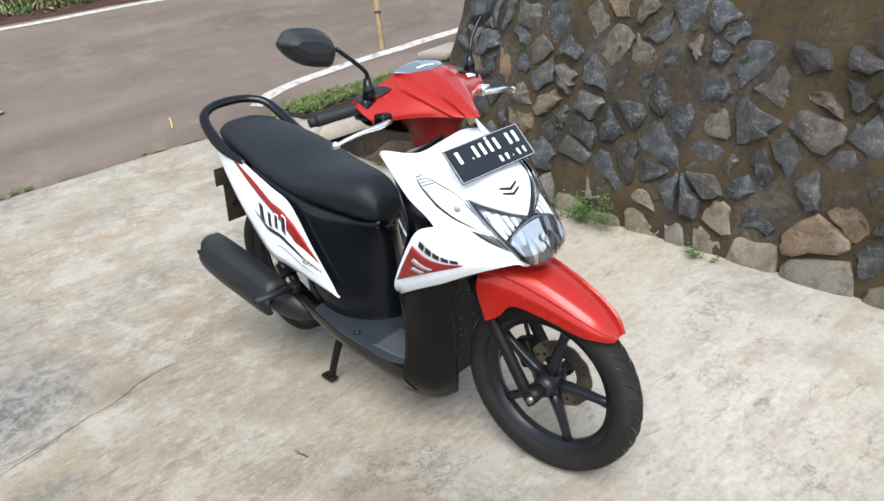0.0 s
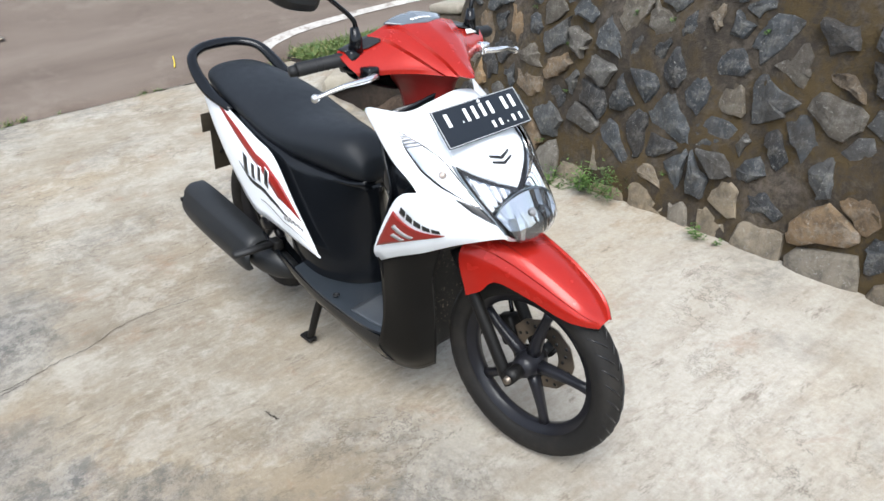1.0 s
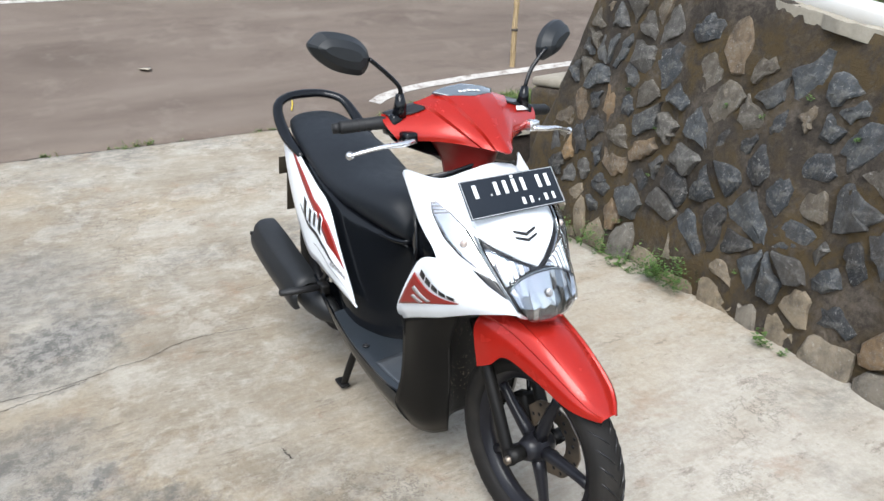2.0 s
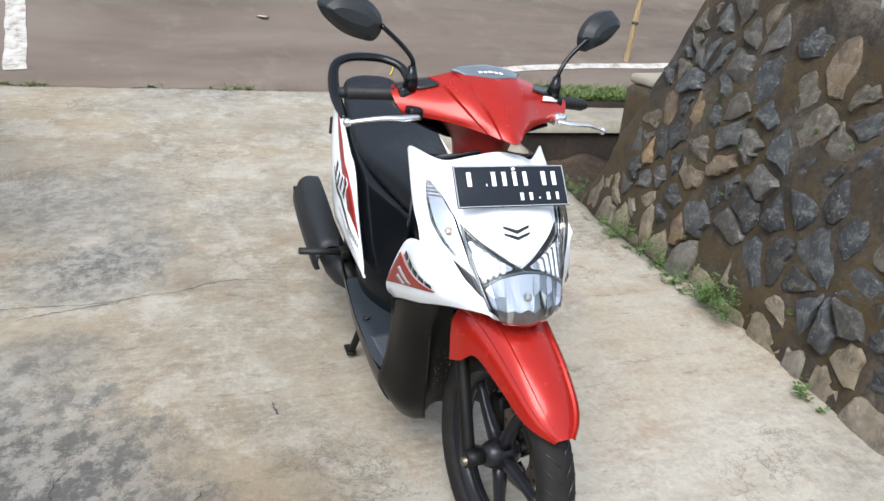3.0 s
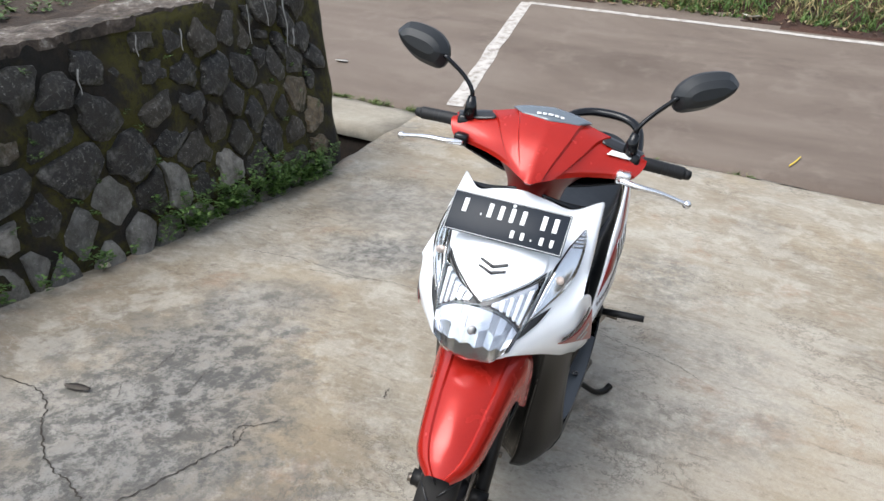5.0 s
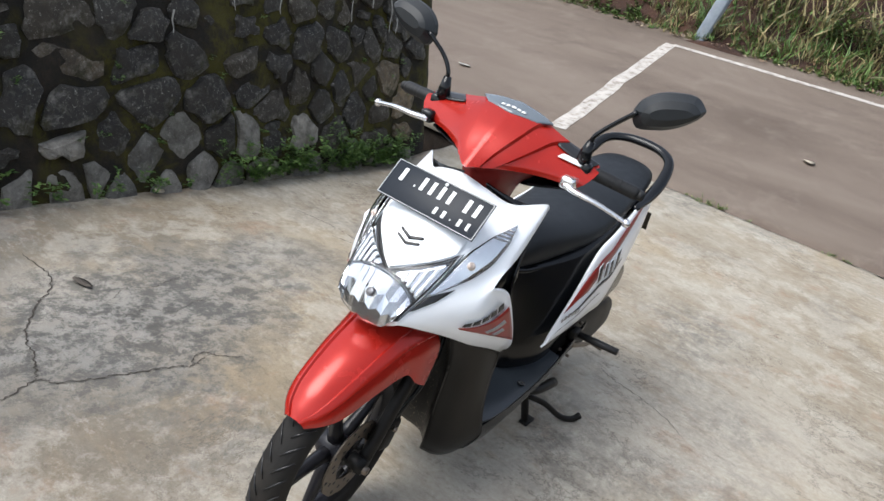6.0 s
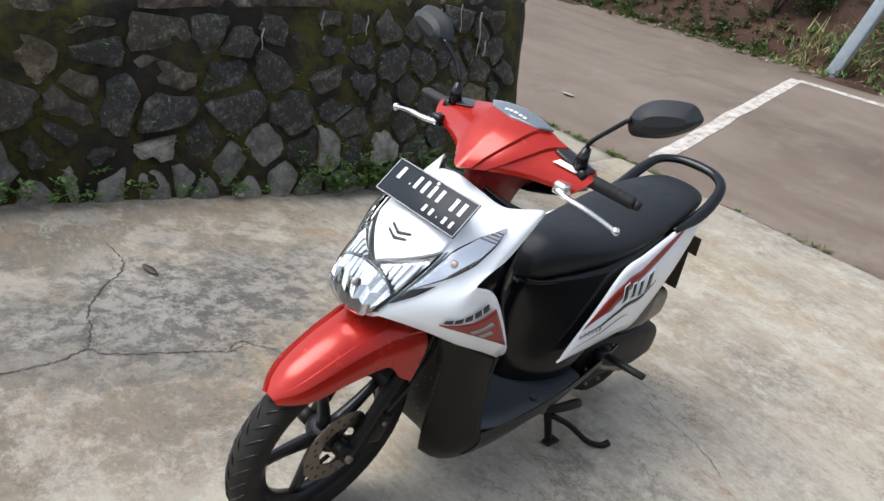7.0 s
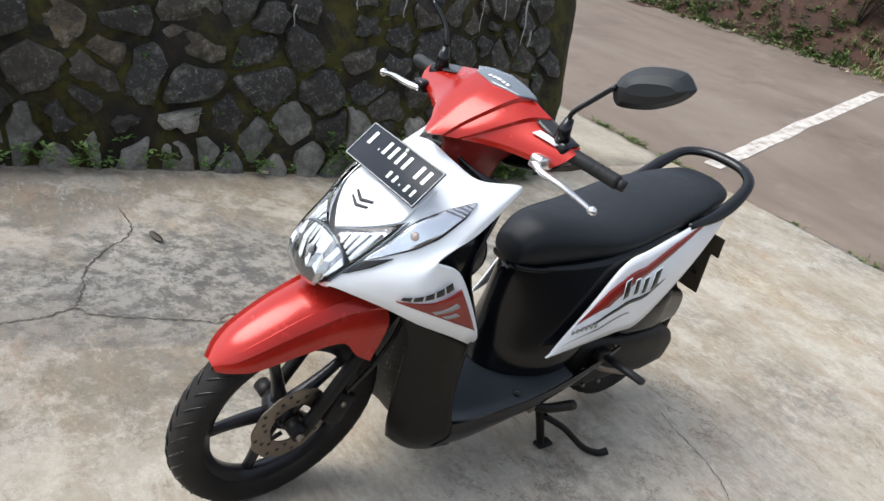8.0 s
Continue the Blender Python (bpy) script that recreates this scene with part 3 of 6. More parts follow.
CRACKS = (
    ((-1.10, -1.62), (-1.153, -1.416), (-1.175, -1.23), (-1.168, -1.10), (-1.18, -0.97), (-1.215, -0.86), (-1.23, -0.76), (-1.305, -0.57), (-1.286, -0.33)),
    ((-1.08, -1.28), (-1.127, -1.146), (-1.155, -1.03), (-1.168, -0.96)),
    ((-0.465, -0.433), (-0.43, -0.426), (-0.400, -0.418)),
    ((0.047, -0.652), (0.015, -0.687), (-0.019, -0.695), (-0.058, -0.653), (-0.118, -0.615)),
    ((0.95, -0.66), (0.78, -0.70), (0.631, -0.731), (0.539, -0.742), (0.438, -0.783), (0.402, -0.748), (0.294, -0.716), (0.189, -0.69), (0.091, -0.668), (0.047, -0.652), (-0.038, -0.684)),
    ((0.438, -0.783), (0.428, -0.814), (0.399, -0.90), (0.379, -1.003), (0.285, -1.154), (0.216, -1.224), (0.171, -1.327), (0.19, -1.5)),
    ((-1.335, 0.10), (-1.30, 0.18), (-1.285, 0.30), (-1.25, 0.42), (-1.19, 0.52)),
    ((0.092, -1.087), (-0.004, -1.148), (-0.081, -1.124), (-0.175, -1.144), (-0.248, -1.156), (-0.347, -1.107)),
    ((-1.68, -0.36), (-1.70, -0.19), (-1.76, -0.11)),
    ((0.10, -0.98), (0.0, -1.0), (-0.07, -0.95), (-0.19, -0.98), (-0.30, -0.93)),
)
WIDE = (0.9, 1.0, 1.4, 1.1, 1.2, 1.3, 0.9, 0.6, 0.6, 0.6)


def crack(line, k):
    """A crack's jagged dark ribbon, lying in the surface."""
    rnd = random.Random(k)
    pts = smooth_line([(*p, 0) for p in line], len(line) * 10)
    bm = bmesh.new()
    left, right = [], []
    for i, p in enumerate(pts):
        a, b = pts[max(i - 1, 0)], pts[min(i + 1, len(pts) - 1)]
        d = np.array([-(b - a)[1], (b - a)[0], 0.0])
        d /= np.linalg.norm(d) + 1e-9
        q = p + d * rnd.uniform(-0.005, 0.005)
        w = (0.0008 + 0.0014 * rnd.random()) * min(1, 0.25 + min(i, len(pts) - 1 - i) / 6) * WIDE[k]
        z = drive_z(q[0], q[1]) + 0.006 * noise.noise((q[0] * 1.3, q[1] * 1.3, 0)) + 0.0025 * noise.noise((q[0] * 7, q[1] * 7, 3)) + 0.0025
        left.append(bm.verts.new((q[0] + d[0] * w, q[1] + d[1] * w, z)))
        right.append(bm.verts.new((q[0] - d[0] * w, q[1] - d[1] * w, z)))
    for i in range(len(pts) - 1):
        bm.faces.new((left[i], right[i], right[i + 1], left[i + 1]))
    part("crack", bm, CRACK, DRIVE, "dark jagged crack")


CRACK = simple("crack_dirt", (0.035, 0.028, 0.022), 0.95, vary=0.4, scale=40)
for k_, line_ in enumerate(CRACKS):
    crack(line_, k_)

field(span(-4.39, -12.0, 60), span(-60, 60, 120), lambda x, y: road_z(x) + 0.008 * noise.noise((x, y * 0.7, 0)) + (0.02 if x < -4.5 else 0.0), 0.5,
      "road", ASPHALT, "worn reddish-grey asphalt lane", "road")


def road_line(pts, width, label):
    """A painted line on the road, with worn edges."""
    line = smooth_line([(*p, 0) for p in pts], max(24, len(pts) * 14))
    bm = bmesh.new()
    a, b = [], []
    for i, p in enumerate(line):
        d = line[min(i + 1, len(line) - 1)] - line[max(i - 1, 0)]
        d = np.array([-d[1], d[0], 0]) / (np.hypot(d[0], d[1]) + 1e-9)
        for side, store in ((1, a), (-1, b)):
            q = p + d * side * (width / 2 + 0.008 * noise.noise((p[0] * 6, p[1] * 6, side * 5)) + 0.020 * noise.noise((p[0] * 1.6, p[1] * 1.6, 2)) * side)
            store.append(bm.verts.new((q[0], q[1], road_z(q[0]) + 0.008 * noise.noise((q[0], q[1] * 0.7, 0)) + (0.02 if q[0] < -4.5 else 0.0) + 0.006)))
    for i in range(len(line) - 1):
        bm.faces.new((a[i], b[i], b[i + 1], a[i + 1]))
    tagged(link_mesh("road_marking", bm, LINE), label, "road marking", kind="structure")


road_line([(-4.62, -2.12), (-5.6, -2.33), (-7.2, -2.68), (-8.93, -3.04)], 0.16, "worn white line painted across the lane")
road_line([(-8.93, -3.0), (-9.0, -1.0), (-9.06, 1.5), (-9.02, 4.0), (-8.92, 8.0), (-8.70, 16.0)], 0.13, "worn white line along the far road edge")
road_line([(-4.66, 1.52), (-4.80, 1.70), (-4.93, 2.05), (-5.02, 2.6), (-5.08, 3.1), (-5.13, 3.7), (-5.18, 4.4), (-5.32, 6.5), (-5.6, 10.0)], 0.13, "white line curving along the near road edge")


def kerb(name, ya, yb, xa, xb, label):
    ys = span(ya, yb, 24)
    field(span(xa, xb, 6), ys, lambda x, y: drive_z(x, y) + 0.012 * noise.noise((x * 3, y * 3, 8)) - 0.01, 0.09, name, KERB, label, "kerb")
    field(span(xa - 0.03, xb, 6), ys, lambda x, y: drive_z(x, y) - 0.095 + 0.012 * noise.noise((x * 3, y * 3, 8)), 0.35, "ditch_bank", SOIL, "dark earth bank under the concrete ledge", "bank")


kerb("kerb", -2.23, -9.0, -3.52, -4.38, "concrete ledge of a roadside drain")
kerb("kerb", 1.50, 9.0, -3.60, -4.05, "concrete ledge beside a roadside ditch")

# ditch bed and back bank between drive and ledges
field(span(-2.0, -3.5, 6), span(-9, -2.2, 16), lambda x, y: -0.25 + 0.05 * noise.noise((x * 2, y * 2, 0)), 0.2, "ditch_bed", SOIL, "dark damp soil bed of the roadside ditch", "ditch")
def ditch_z(x, y):
    """Earth beside the drive's ragged edge, falling away into the ditch."""
    side = min(max((y - 1.36) / 0.45, 0.0), 1.0)
    along = min(max((-1.3 - x) / 1.2, 0.0), 1.0)
    return drive_z(x, y) - 0.035 - 0.30 * side * along + (0.025 + 0.05 * side) * noise.noise((x * 4, y * 4, 0)) * side + 0.012 * noise.noise((x * 15, y * 15, 2)) * min(1.0, side * 6)


field(span(-0.7, -3.64, 60), span(1.25, 3.0, 40) + [5.0, 9.0], ditch_z, 0.2, "ditch_bed", GARDEN_SOIL, "brown earth falling away into the roadside ditch", "ditch")
field(span(-4.0, -4.52, 8), span(1.62, 9.0, 60), lambda x, y: max(road_z(x) + 0.03 if x < -4.4 else 0, drive_z(x, y) + 0.03) + 0.02 * noise.noise((x * 4, y * 4, 0)) - (0.09 if x < -4.42 + 0.05 * noise.noise((y * 3, 1, 1)) else 0), 0.2, "verge", SOIL, "grassy soil verge beside the road", "verge")


# walls: foot line, batter, sloping top and a leaning end
class Wall:
    def __init__(self, foot, slope, side, top, end, far):
        self.foot, self.slope, self.side, self.top, self.end, self.far = foot, slope, side, top, end, far

    def ztop(self, x):
        return self.top[0] + self.top[1] * x

    def xend(self, z):
        return self.end[0] + self.end[1] * z

    def face(self, x, z, out=0.0):
        """A point of the face; out: towards the drive."""
        y = self.foot + self.slope * x + self.side * (0.2 * z - out)
        back = max(0.0, self.xend(z) + 0.16 - x) / 0.16
        return Vector((x, y + self.side * 0.13 * back * back, z))


WALL_R = Wall(-1.885, 0.065, -1, (0.825, -0.155), (-2.78, 0.07), 4.0)
WALL_L = Wall(1.35, -0.085, 1, (1.045, -0.19), (-2.44, 0.44), 4.0)


def wall_mesh(w, name, mat, label):
    bm = bmesh.new()
    nx, nz, grid = 90, 22, []
    for i in range(nx + 1):
        f = i / nx
        col = []
        for j in range(nz + 1):
            h = j / nz
            x0 = w.xend(0.5)
            x = x0 + (w.far - x0) * f
            z = -0.25 + (w.ztop(x) + 0.25) * h
            x += (w.xend(z) - x0) * max(0, 1 - f * 3)
            p = w.face(x, z)
            k = 0.03 * noise.noise((x * 4, z * 4, w.side)) + 0.012 * noise.noise((x * 13, z * 13, w.side))
            p.y -= w.side * k
            col.append(p)
        t = col[-1]
        for d, dz in ((0.10, 0.0), (0.26, -0.02), (0.30, -1.6)):
            col.append(Vector((t.x, t.y + w.side * d, t.z + dz)))
        grid.append([bm.verts.new(p) for p in col])
    for a, b in zip(grid, grid[1:]):
        for j in range(len(a) - 1):
            bm.faces.new((a[j], b[j], b[j + 1], a[j + 1]))
    bm.faces.new(grid[0])
    bm.faces.new(grid[-1])
    return tagged(link_mesh(name, bm, mat), label, "stone wall", kind="structure")


wall_right = wall_mesh(WALL_R, "wall_right", MORTAR_DARK, "dark mossy rubble stone retaining wall beside the driveway, shade put into its colours")
wall_left = wall_mesh(WALL_L, "wall_left", MORTAR_BROWN, "rubble stone retaining wall in brown mortar beside the driveway")


def coping(w, parent, width, mat=COPING, rough=1.0):
    """The rough cement layer along a wall's top, broken at its edge."""
    bm = bmesh.new()
    n, m, rows = 300, 14, []
    x0 = w.xend(w.ztop(-2)) + 0.02
    for i in range(n + 1):
        x = x0 + (w.far - x0) * i / n
        z = w.ztop(x)
        p = w.face(x, z)
        row = []
        for j in range(m + 1):
            f = j / m
            edge = 0.004 + 0.030 * noise.noise((x * 5, 2.2, w.side)) + 0.010 * noise.noise((x * 21, 4.2, w.side))
            d = -edge + (width + edge) * max(0.0, (f - 0.14) / 0.86)
            dz = -0.035 + 0.016 * noise.noise((x * 8, 1, 1)) if j == 0 else 0.012 + rough * (0.022 * noise.noise((x * 4, d * 5, 9)) + 0.014 * noise.noise((x * 15, d * 15, 3))) + 0.007 * noise.noise((x * 40, d * 40, 3))
            if j == 1:
                dz -= 0.012
            if j == m:
                dz = -0.12
            row.append(bm.verts.new((x + 0.006 * noise.noise((x * 30, d * 30, 1)), p.y + w.side * d, z + dz)))
        rows.append(row)
    for a, b in zip(rows, rows[1:]):
        for j in range(m):
            bm.faces.new((a[j], b[j], b[j + 1], a[j + 1]))
        bm.faces.new((a[m], b[m], b[0], a[0]))
    bm.faces.new(rows[0])
    bm.faces.new(rows[-1])
    part("coping", bm, mat, parent, "rough cement coping with dark stains", edge=26)


coping(WALL_R, wall_right, 0.27)
coping(WALL_L, wall_left, 0.30, KERB, 0.4)


def edge_slab(w, parent, xa, xb):
    """A smooth pale cement edging on the wall's top."""
    bm = bmesh.new()
    rows = []
    for i in range(61):
        x = xa + (xb - xa) * i / 60
        p = w.face(x, w.ztop(x))
        k = 0.003 * noise.noise((x * 4, 0, 0))
        rows.append([(x, p.y + w.side * d, p.z + dz + k) for d, dz in ((0.045, -0.02), (0.040, 0.050), (0.048, 0.060), (0.155, 0.064), (0.162, 0.055), (0.160, -0.02))])
    part("edging", loft(bm, rows), EDGING, parent, "smooth pale cement edging")


EDGING = simple("pale_cement", (0.60, 0.585, 0.55), 0.8, vary=0.12, scale=18, bump=0.1, dirt=0.25)
edge_slab(WALL_L, wall_left, -0.75, 3.9)

# the gardens that the walls hold back
def garden(w, xa, xb, drop, label):
    bm = bmesh.new()
    nx, ny = 44, 30
    rows = []
    for i in range(nx + 1):
        x = xa + (xb - xa) * i / nx
        back = w.face(x, w.ztop(x)).y + w.side * 0.2
        row = []
        for j in range(ny + 1):
            d = 14.0 * (j / ny) ** 2
            row.append(bm.verts.new((x, back + w.side * d, w.ztop(x) - drop + 0.05 * noise.noise((x * 1.3, d * 1.3, w.side)) + 0.03 * noise.noise((x * 6, d * 6, w.side)))))
        row.append(bm.verts.new((x, row[-1].co.y, -3.0)))
        row.insert(0, bm.verts.new((x, back, -3.0)))
        rows.append(row)
    for p, q in zip(rows, rows[1:]):
        for j in range(len(p) - 1):
            bm.faces.new((p[j], q[j], q[j + 1], p[j + 1]))
    bm.faces.new(rows[0])
    bm.faces.new(rows[-1])
    tagged(link_mesh("garden", bm, GARDEN_SOIL), label, "soil", kind="structure")


garden(WALL_R, 4.0, -2.33, 0.03, "bare brown garden soil behind the mossy wall")
garden(WALL_L, 4.0, -1.50, 0.06, "bare brown garden soil behind the stone wall")


# far side of the road: verge, earth bank
def bank_z(x, y):
    d = (-9.3 - x) + 0.035 * max(y, 0)
    if d < -0.05:
        return road_z(x) - 0.25
    base = road_z(-9.3)
    rise = max(0.0, d - 0.5)
    hill = 0.75 * min(rise, 5.5) * (0.55 + 0.45 * max(0.0, min(1.0, (-y - 0.5) / 3.5)))
    return base + 0.205 * max(0, min(d, 3)) + hill + 0.12 * noise.noise((x * 0.9, y * 0.9, 2)) + 0.05 * noise.noise((x * 3, y * 3, 2))


field(span(-8.55, -24.0, 90), span(-50, 20, 200), bank_z, 1.5, "bank", RED_SOIL, "red earth bank beyond the far road edge", "earth bank")


# ---- the scooter: x forward from the front axle, y to its left ----
AX_R, WB = 0.252, 1.256
scooter = empty_thing("motor_scooter", "white and red motor scooter with black seat on centre stand", "motor scooter", pose(0.165, 0.047, -0.007, -1.3, 0, 4.3))
STEER = Matrix.Translation((0.075, 0, 0)) @ Matrix.Rotation(radians(5.6), 4, Vector((-0.446, 0, 0.895))) @ Matrix.Translation((-0.075, 0, 0))


def sp(name, bm, mat, label="", parent=None, steer=False, edge=None, smooth=True):
    if steer:
        moved(bm, STEER)
    return part(name, bm, mat, parent or scooter, label, smooth, edge)


# white front shield
SHIELD = Patch([
    [(-0.205, 0, 0.905), (-0.215, 0.06, 0.893), (-0.255, 0.11, 0.873), (-0.315, 0.160, 0.887), (-0.327, 0.168, 0.879)],
    [(-0.098, 0, 0.800), (-0.106, 0.07, 0.795), (-0.142, 0.125, 0.795), (-0.205, 0.170, 0.79), (-0.235, 0.177, 0.785)],
    [(-0.045, 0, 0.735), (-0.055, 0.065, 0.733), (-0.085, 0.117, 0.728), (-0.135, 0.167, 0.722), (-0.145, 0.184, 0.732)],
    [(-0.005, 0, 0.685), (-0.015, 0.06, 0.685), (-0.040, 0.107, 0.680), (-0.115, 0.168, 0.672), (-0.212, 0.195, 0.700)],
    [(0.022, 0, 0.640), (0.013, 0.055, 0.640), (-0.008, 0.094, 0.642), (-0.125, 0.160, 0.615), (-0.313, 0.200, 0.553)],
    [(0.012, 0, 0.604), (0.008, 0.050, 0.608), (0.002, 0.088, 0.626), (-0.145, 0.148, 0.578), (-0.333, 0.178, 0.498)],
], True)


def shield_step(u, v):
    """The raised fold along the wing over the badge."""
    return 0.006 * max(0.0, 1 - abs(u - 0.8) / 0.12) * max(0.0, min(1, (v - 0.45) / 0.2))


shield = sp("front_shield", panel(SHIELD, 48, 40, 0.005, both=True, warp=shield_step), WHITE, "glossy white plastic front shield")
# V-shaped centre cover with a dark gap round it
vee_l = [(0.0, 0.500), (0.10, 0.450), (0.19, 0.395), (0.30, 0.325), (0.40, 0.258)]
for s_ in (1, -1):
    sp("trim_gap", strip(SHIELD, vee_l, [(u, v + 0.014) for u, v in vee_l], 16, 1, 0.004, 0.0035, s_), STICK_BLACK, "thin dark gap", shield)
sp("centre_cover", strip(SHIELD, [(-0.37, 0.10), (-0.2, 0.07), (0.0, 0.06), (0.2, 0.07), (0.37, 0.10)], [(-0.385, 0.256), (-0.185, 0.388), (0.0, 0.490), (0.185, 0.388), (0.385, 0.256)], 40, 24, 0.006, 0.005), WHITE, "raised white centre cover", shield)
for s_ in (1, -1):
    for dv in (0.0, 0.035):
        sp("vent", strip(SHIELD, [(0.0, 0.275 + dv), (0.10, 0.25 + dv)], [(0.0, 0.293 + dv), (0.10, 0.262 + dv)], 6, 2, 0.002, 0.0085, s_), STICK_BLACK, "black chevron vent", shield)

# headlight: bezel, chrome bowl, lens
head = sp("headlight", strip(SHIELD, [(-0.405, 0.275), (-0.2, 0.41), (0.0, 0.512), (0.2, 0.41), (0.405, 0.275)], [(-0.40, 0.88), (-0.2, 0.95), (0.0, 0.985), (0.2, 0.95), (0.40, 0.88)], 24, 14, 0.006, 0.004), STICK_BLACK, "wide chrome headlight with clear lens")
def lamp_point(f, g, off):
    """A point of the lamp: f across from -1 to 1, g down from the arched top edge to the lower rim."""
    u = 0.385 * f
    va, vb = 0.535 + 0.125 * f * f, 0.965 - 0.085 * f * f
    v = va + (vb - va) * g
    q, n = SHIELD.at(abs(u), v), SHIELD.normal(abs(u), v)
    q = q + n * off
    return (q[0], q[1] * (1 if u >= 0 else -1), q[2])


def facet_bowls():
    """A chrome reflector of upright facets, each at a small slant of its own; about a third take a darker chrome that
    imitates dark reflections.
    """
    r = random.Random(11)
    bright, shaded = bmesh.new(), bmesh.new()
    nu, nv = 12, 3
    cuts = [0.0, 0.34, 0.66, 1.0]
    for i in range(nu):
        for j in range(nv):
            bm = shaded if r.random() < 0.36 else bright
            c = []
            lean, tip = r.uniform(-0.0022, 0.0022), r.uniform(-0.003, 0.003)
            for di, dj in ((0, 0), (1, 0), (1, 1), (0, 1)):
                f, g = (i + di) / nu * 2 - 1, cuts[j + dj] + 0.05 * math.sin(3 * (i + di))* (0 < j + dj < nv)
                rr = max(abs(f), abs(2 * g - 1))
                c.append(bm.verts.new(lamp_point(f * 0.97, 0.03 + 0.94 * g, 0.008 + 0.006 * rr * rr + lean * (di - 0.5) + tip * (dj - 0.5))))
            bm.faces.new(c)
    return bright, shaded


bright_, shaded_ = facet_bowls()
sp("reflector", bright_, CHROME, "faceted chrome reflector", head, smooth=False)
sp("reflector_shade", shaded_, SHADED_CHROME, "chrome facets with dark reflections put into their colour", head, smooth=False)
# dark rim along the lamp's arched top
rim_pts = [lamp_point(k / 12 * 2 - 1, 0.0, 0.014) for k in range(13)]
sp("lamp_rim", tube(rim_pts, 0.0022, 6), VISOR, "grey rim over the lamp", head)
for s_ in (1, -1):
    sp("side_reflector", strip(SHIELD, [(0.085, 0.495), (0.20, 0.432), (0.385, 0.318)], [(0.090, 0.515), (0.21, 0.540), (0.388, 0.625)], 16, 8, 0.003, 0.006, s_), CHROME, "bright side reflector", head)
    for k in range(4):
        u = 0.145 + k * 0.060
        va_, vb_ = 0.515 - 0.57 * (u - 0.07), 0.515 + 0.36 * (u - 0.085)
        sp("reflector_rib", strip(SHIELD, [(u, va_), (u + 0.030, va_ - 0.008)], [(u + 0.012, vb_), (u + 0.042, vb_ + 0.008)], 3, 6, 0.003, 0.0105, s_), WHITE, "white louvre rib", head)
hood_c = lamp_point(0.0, 0.40, 0.012)
bm_ = bmesh.new()
bmesh.ops.create_uvsphere(bm_, u_segments=16, v_segments=10, radius=1.0)
moved(bm_, Matrix.Translation(hood_c) @ Matrix.Rotation(radians(-25), 4, "Y") @ Matrix.Diagonal((0.007, 0.008, 0.010, 1)))
sp("bulb", bm_, STICK_GREY, "grey bulb cap", head)
sp("lens", strip(SHIELD, [(-0.39, 0.29), (-0.2, 0.42), (0.0, 0.522), (0.2, 0.42), (0.39, 0.29)], [(-0.385, 0.87), (-0.2, 0.94), (0.0, 0.975), (0.2, 0.94), (0.385, 0.87)], 32, 16, 0.003, 0.017, dome=0.010), LENS, "clear headlight lens", head)
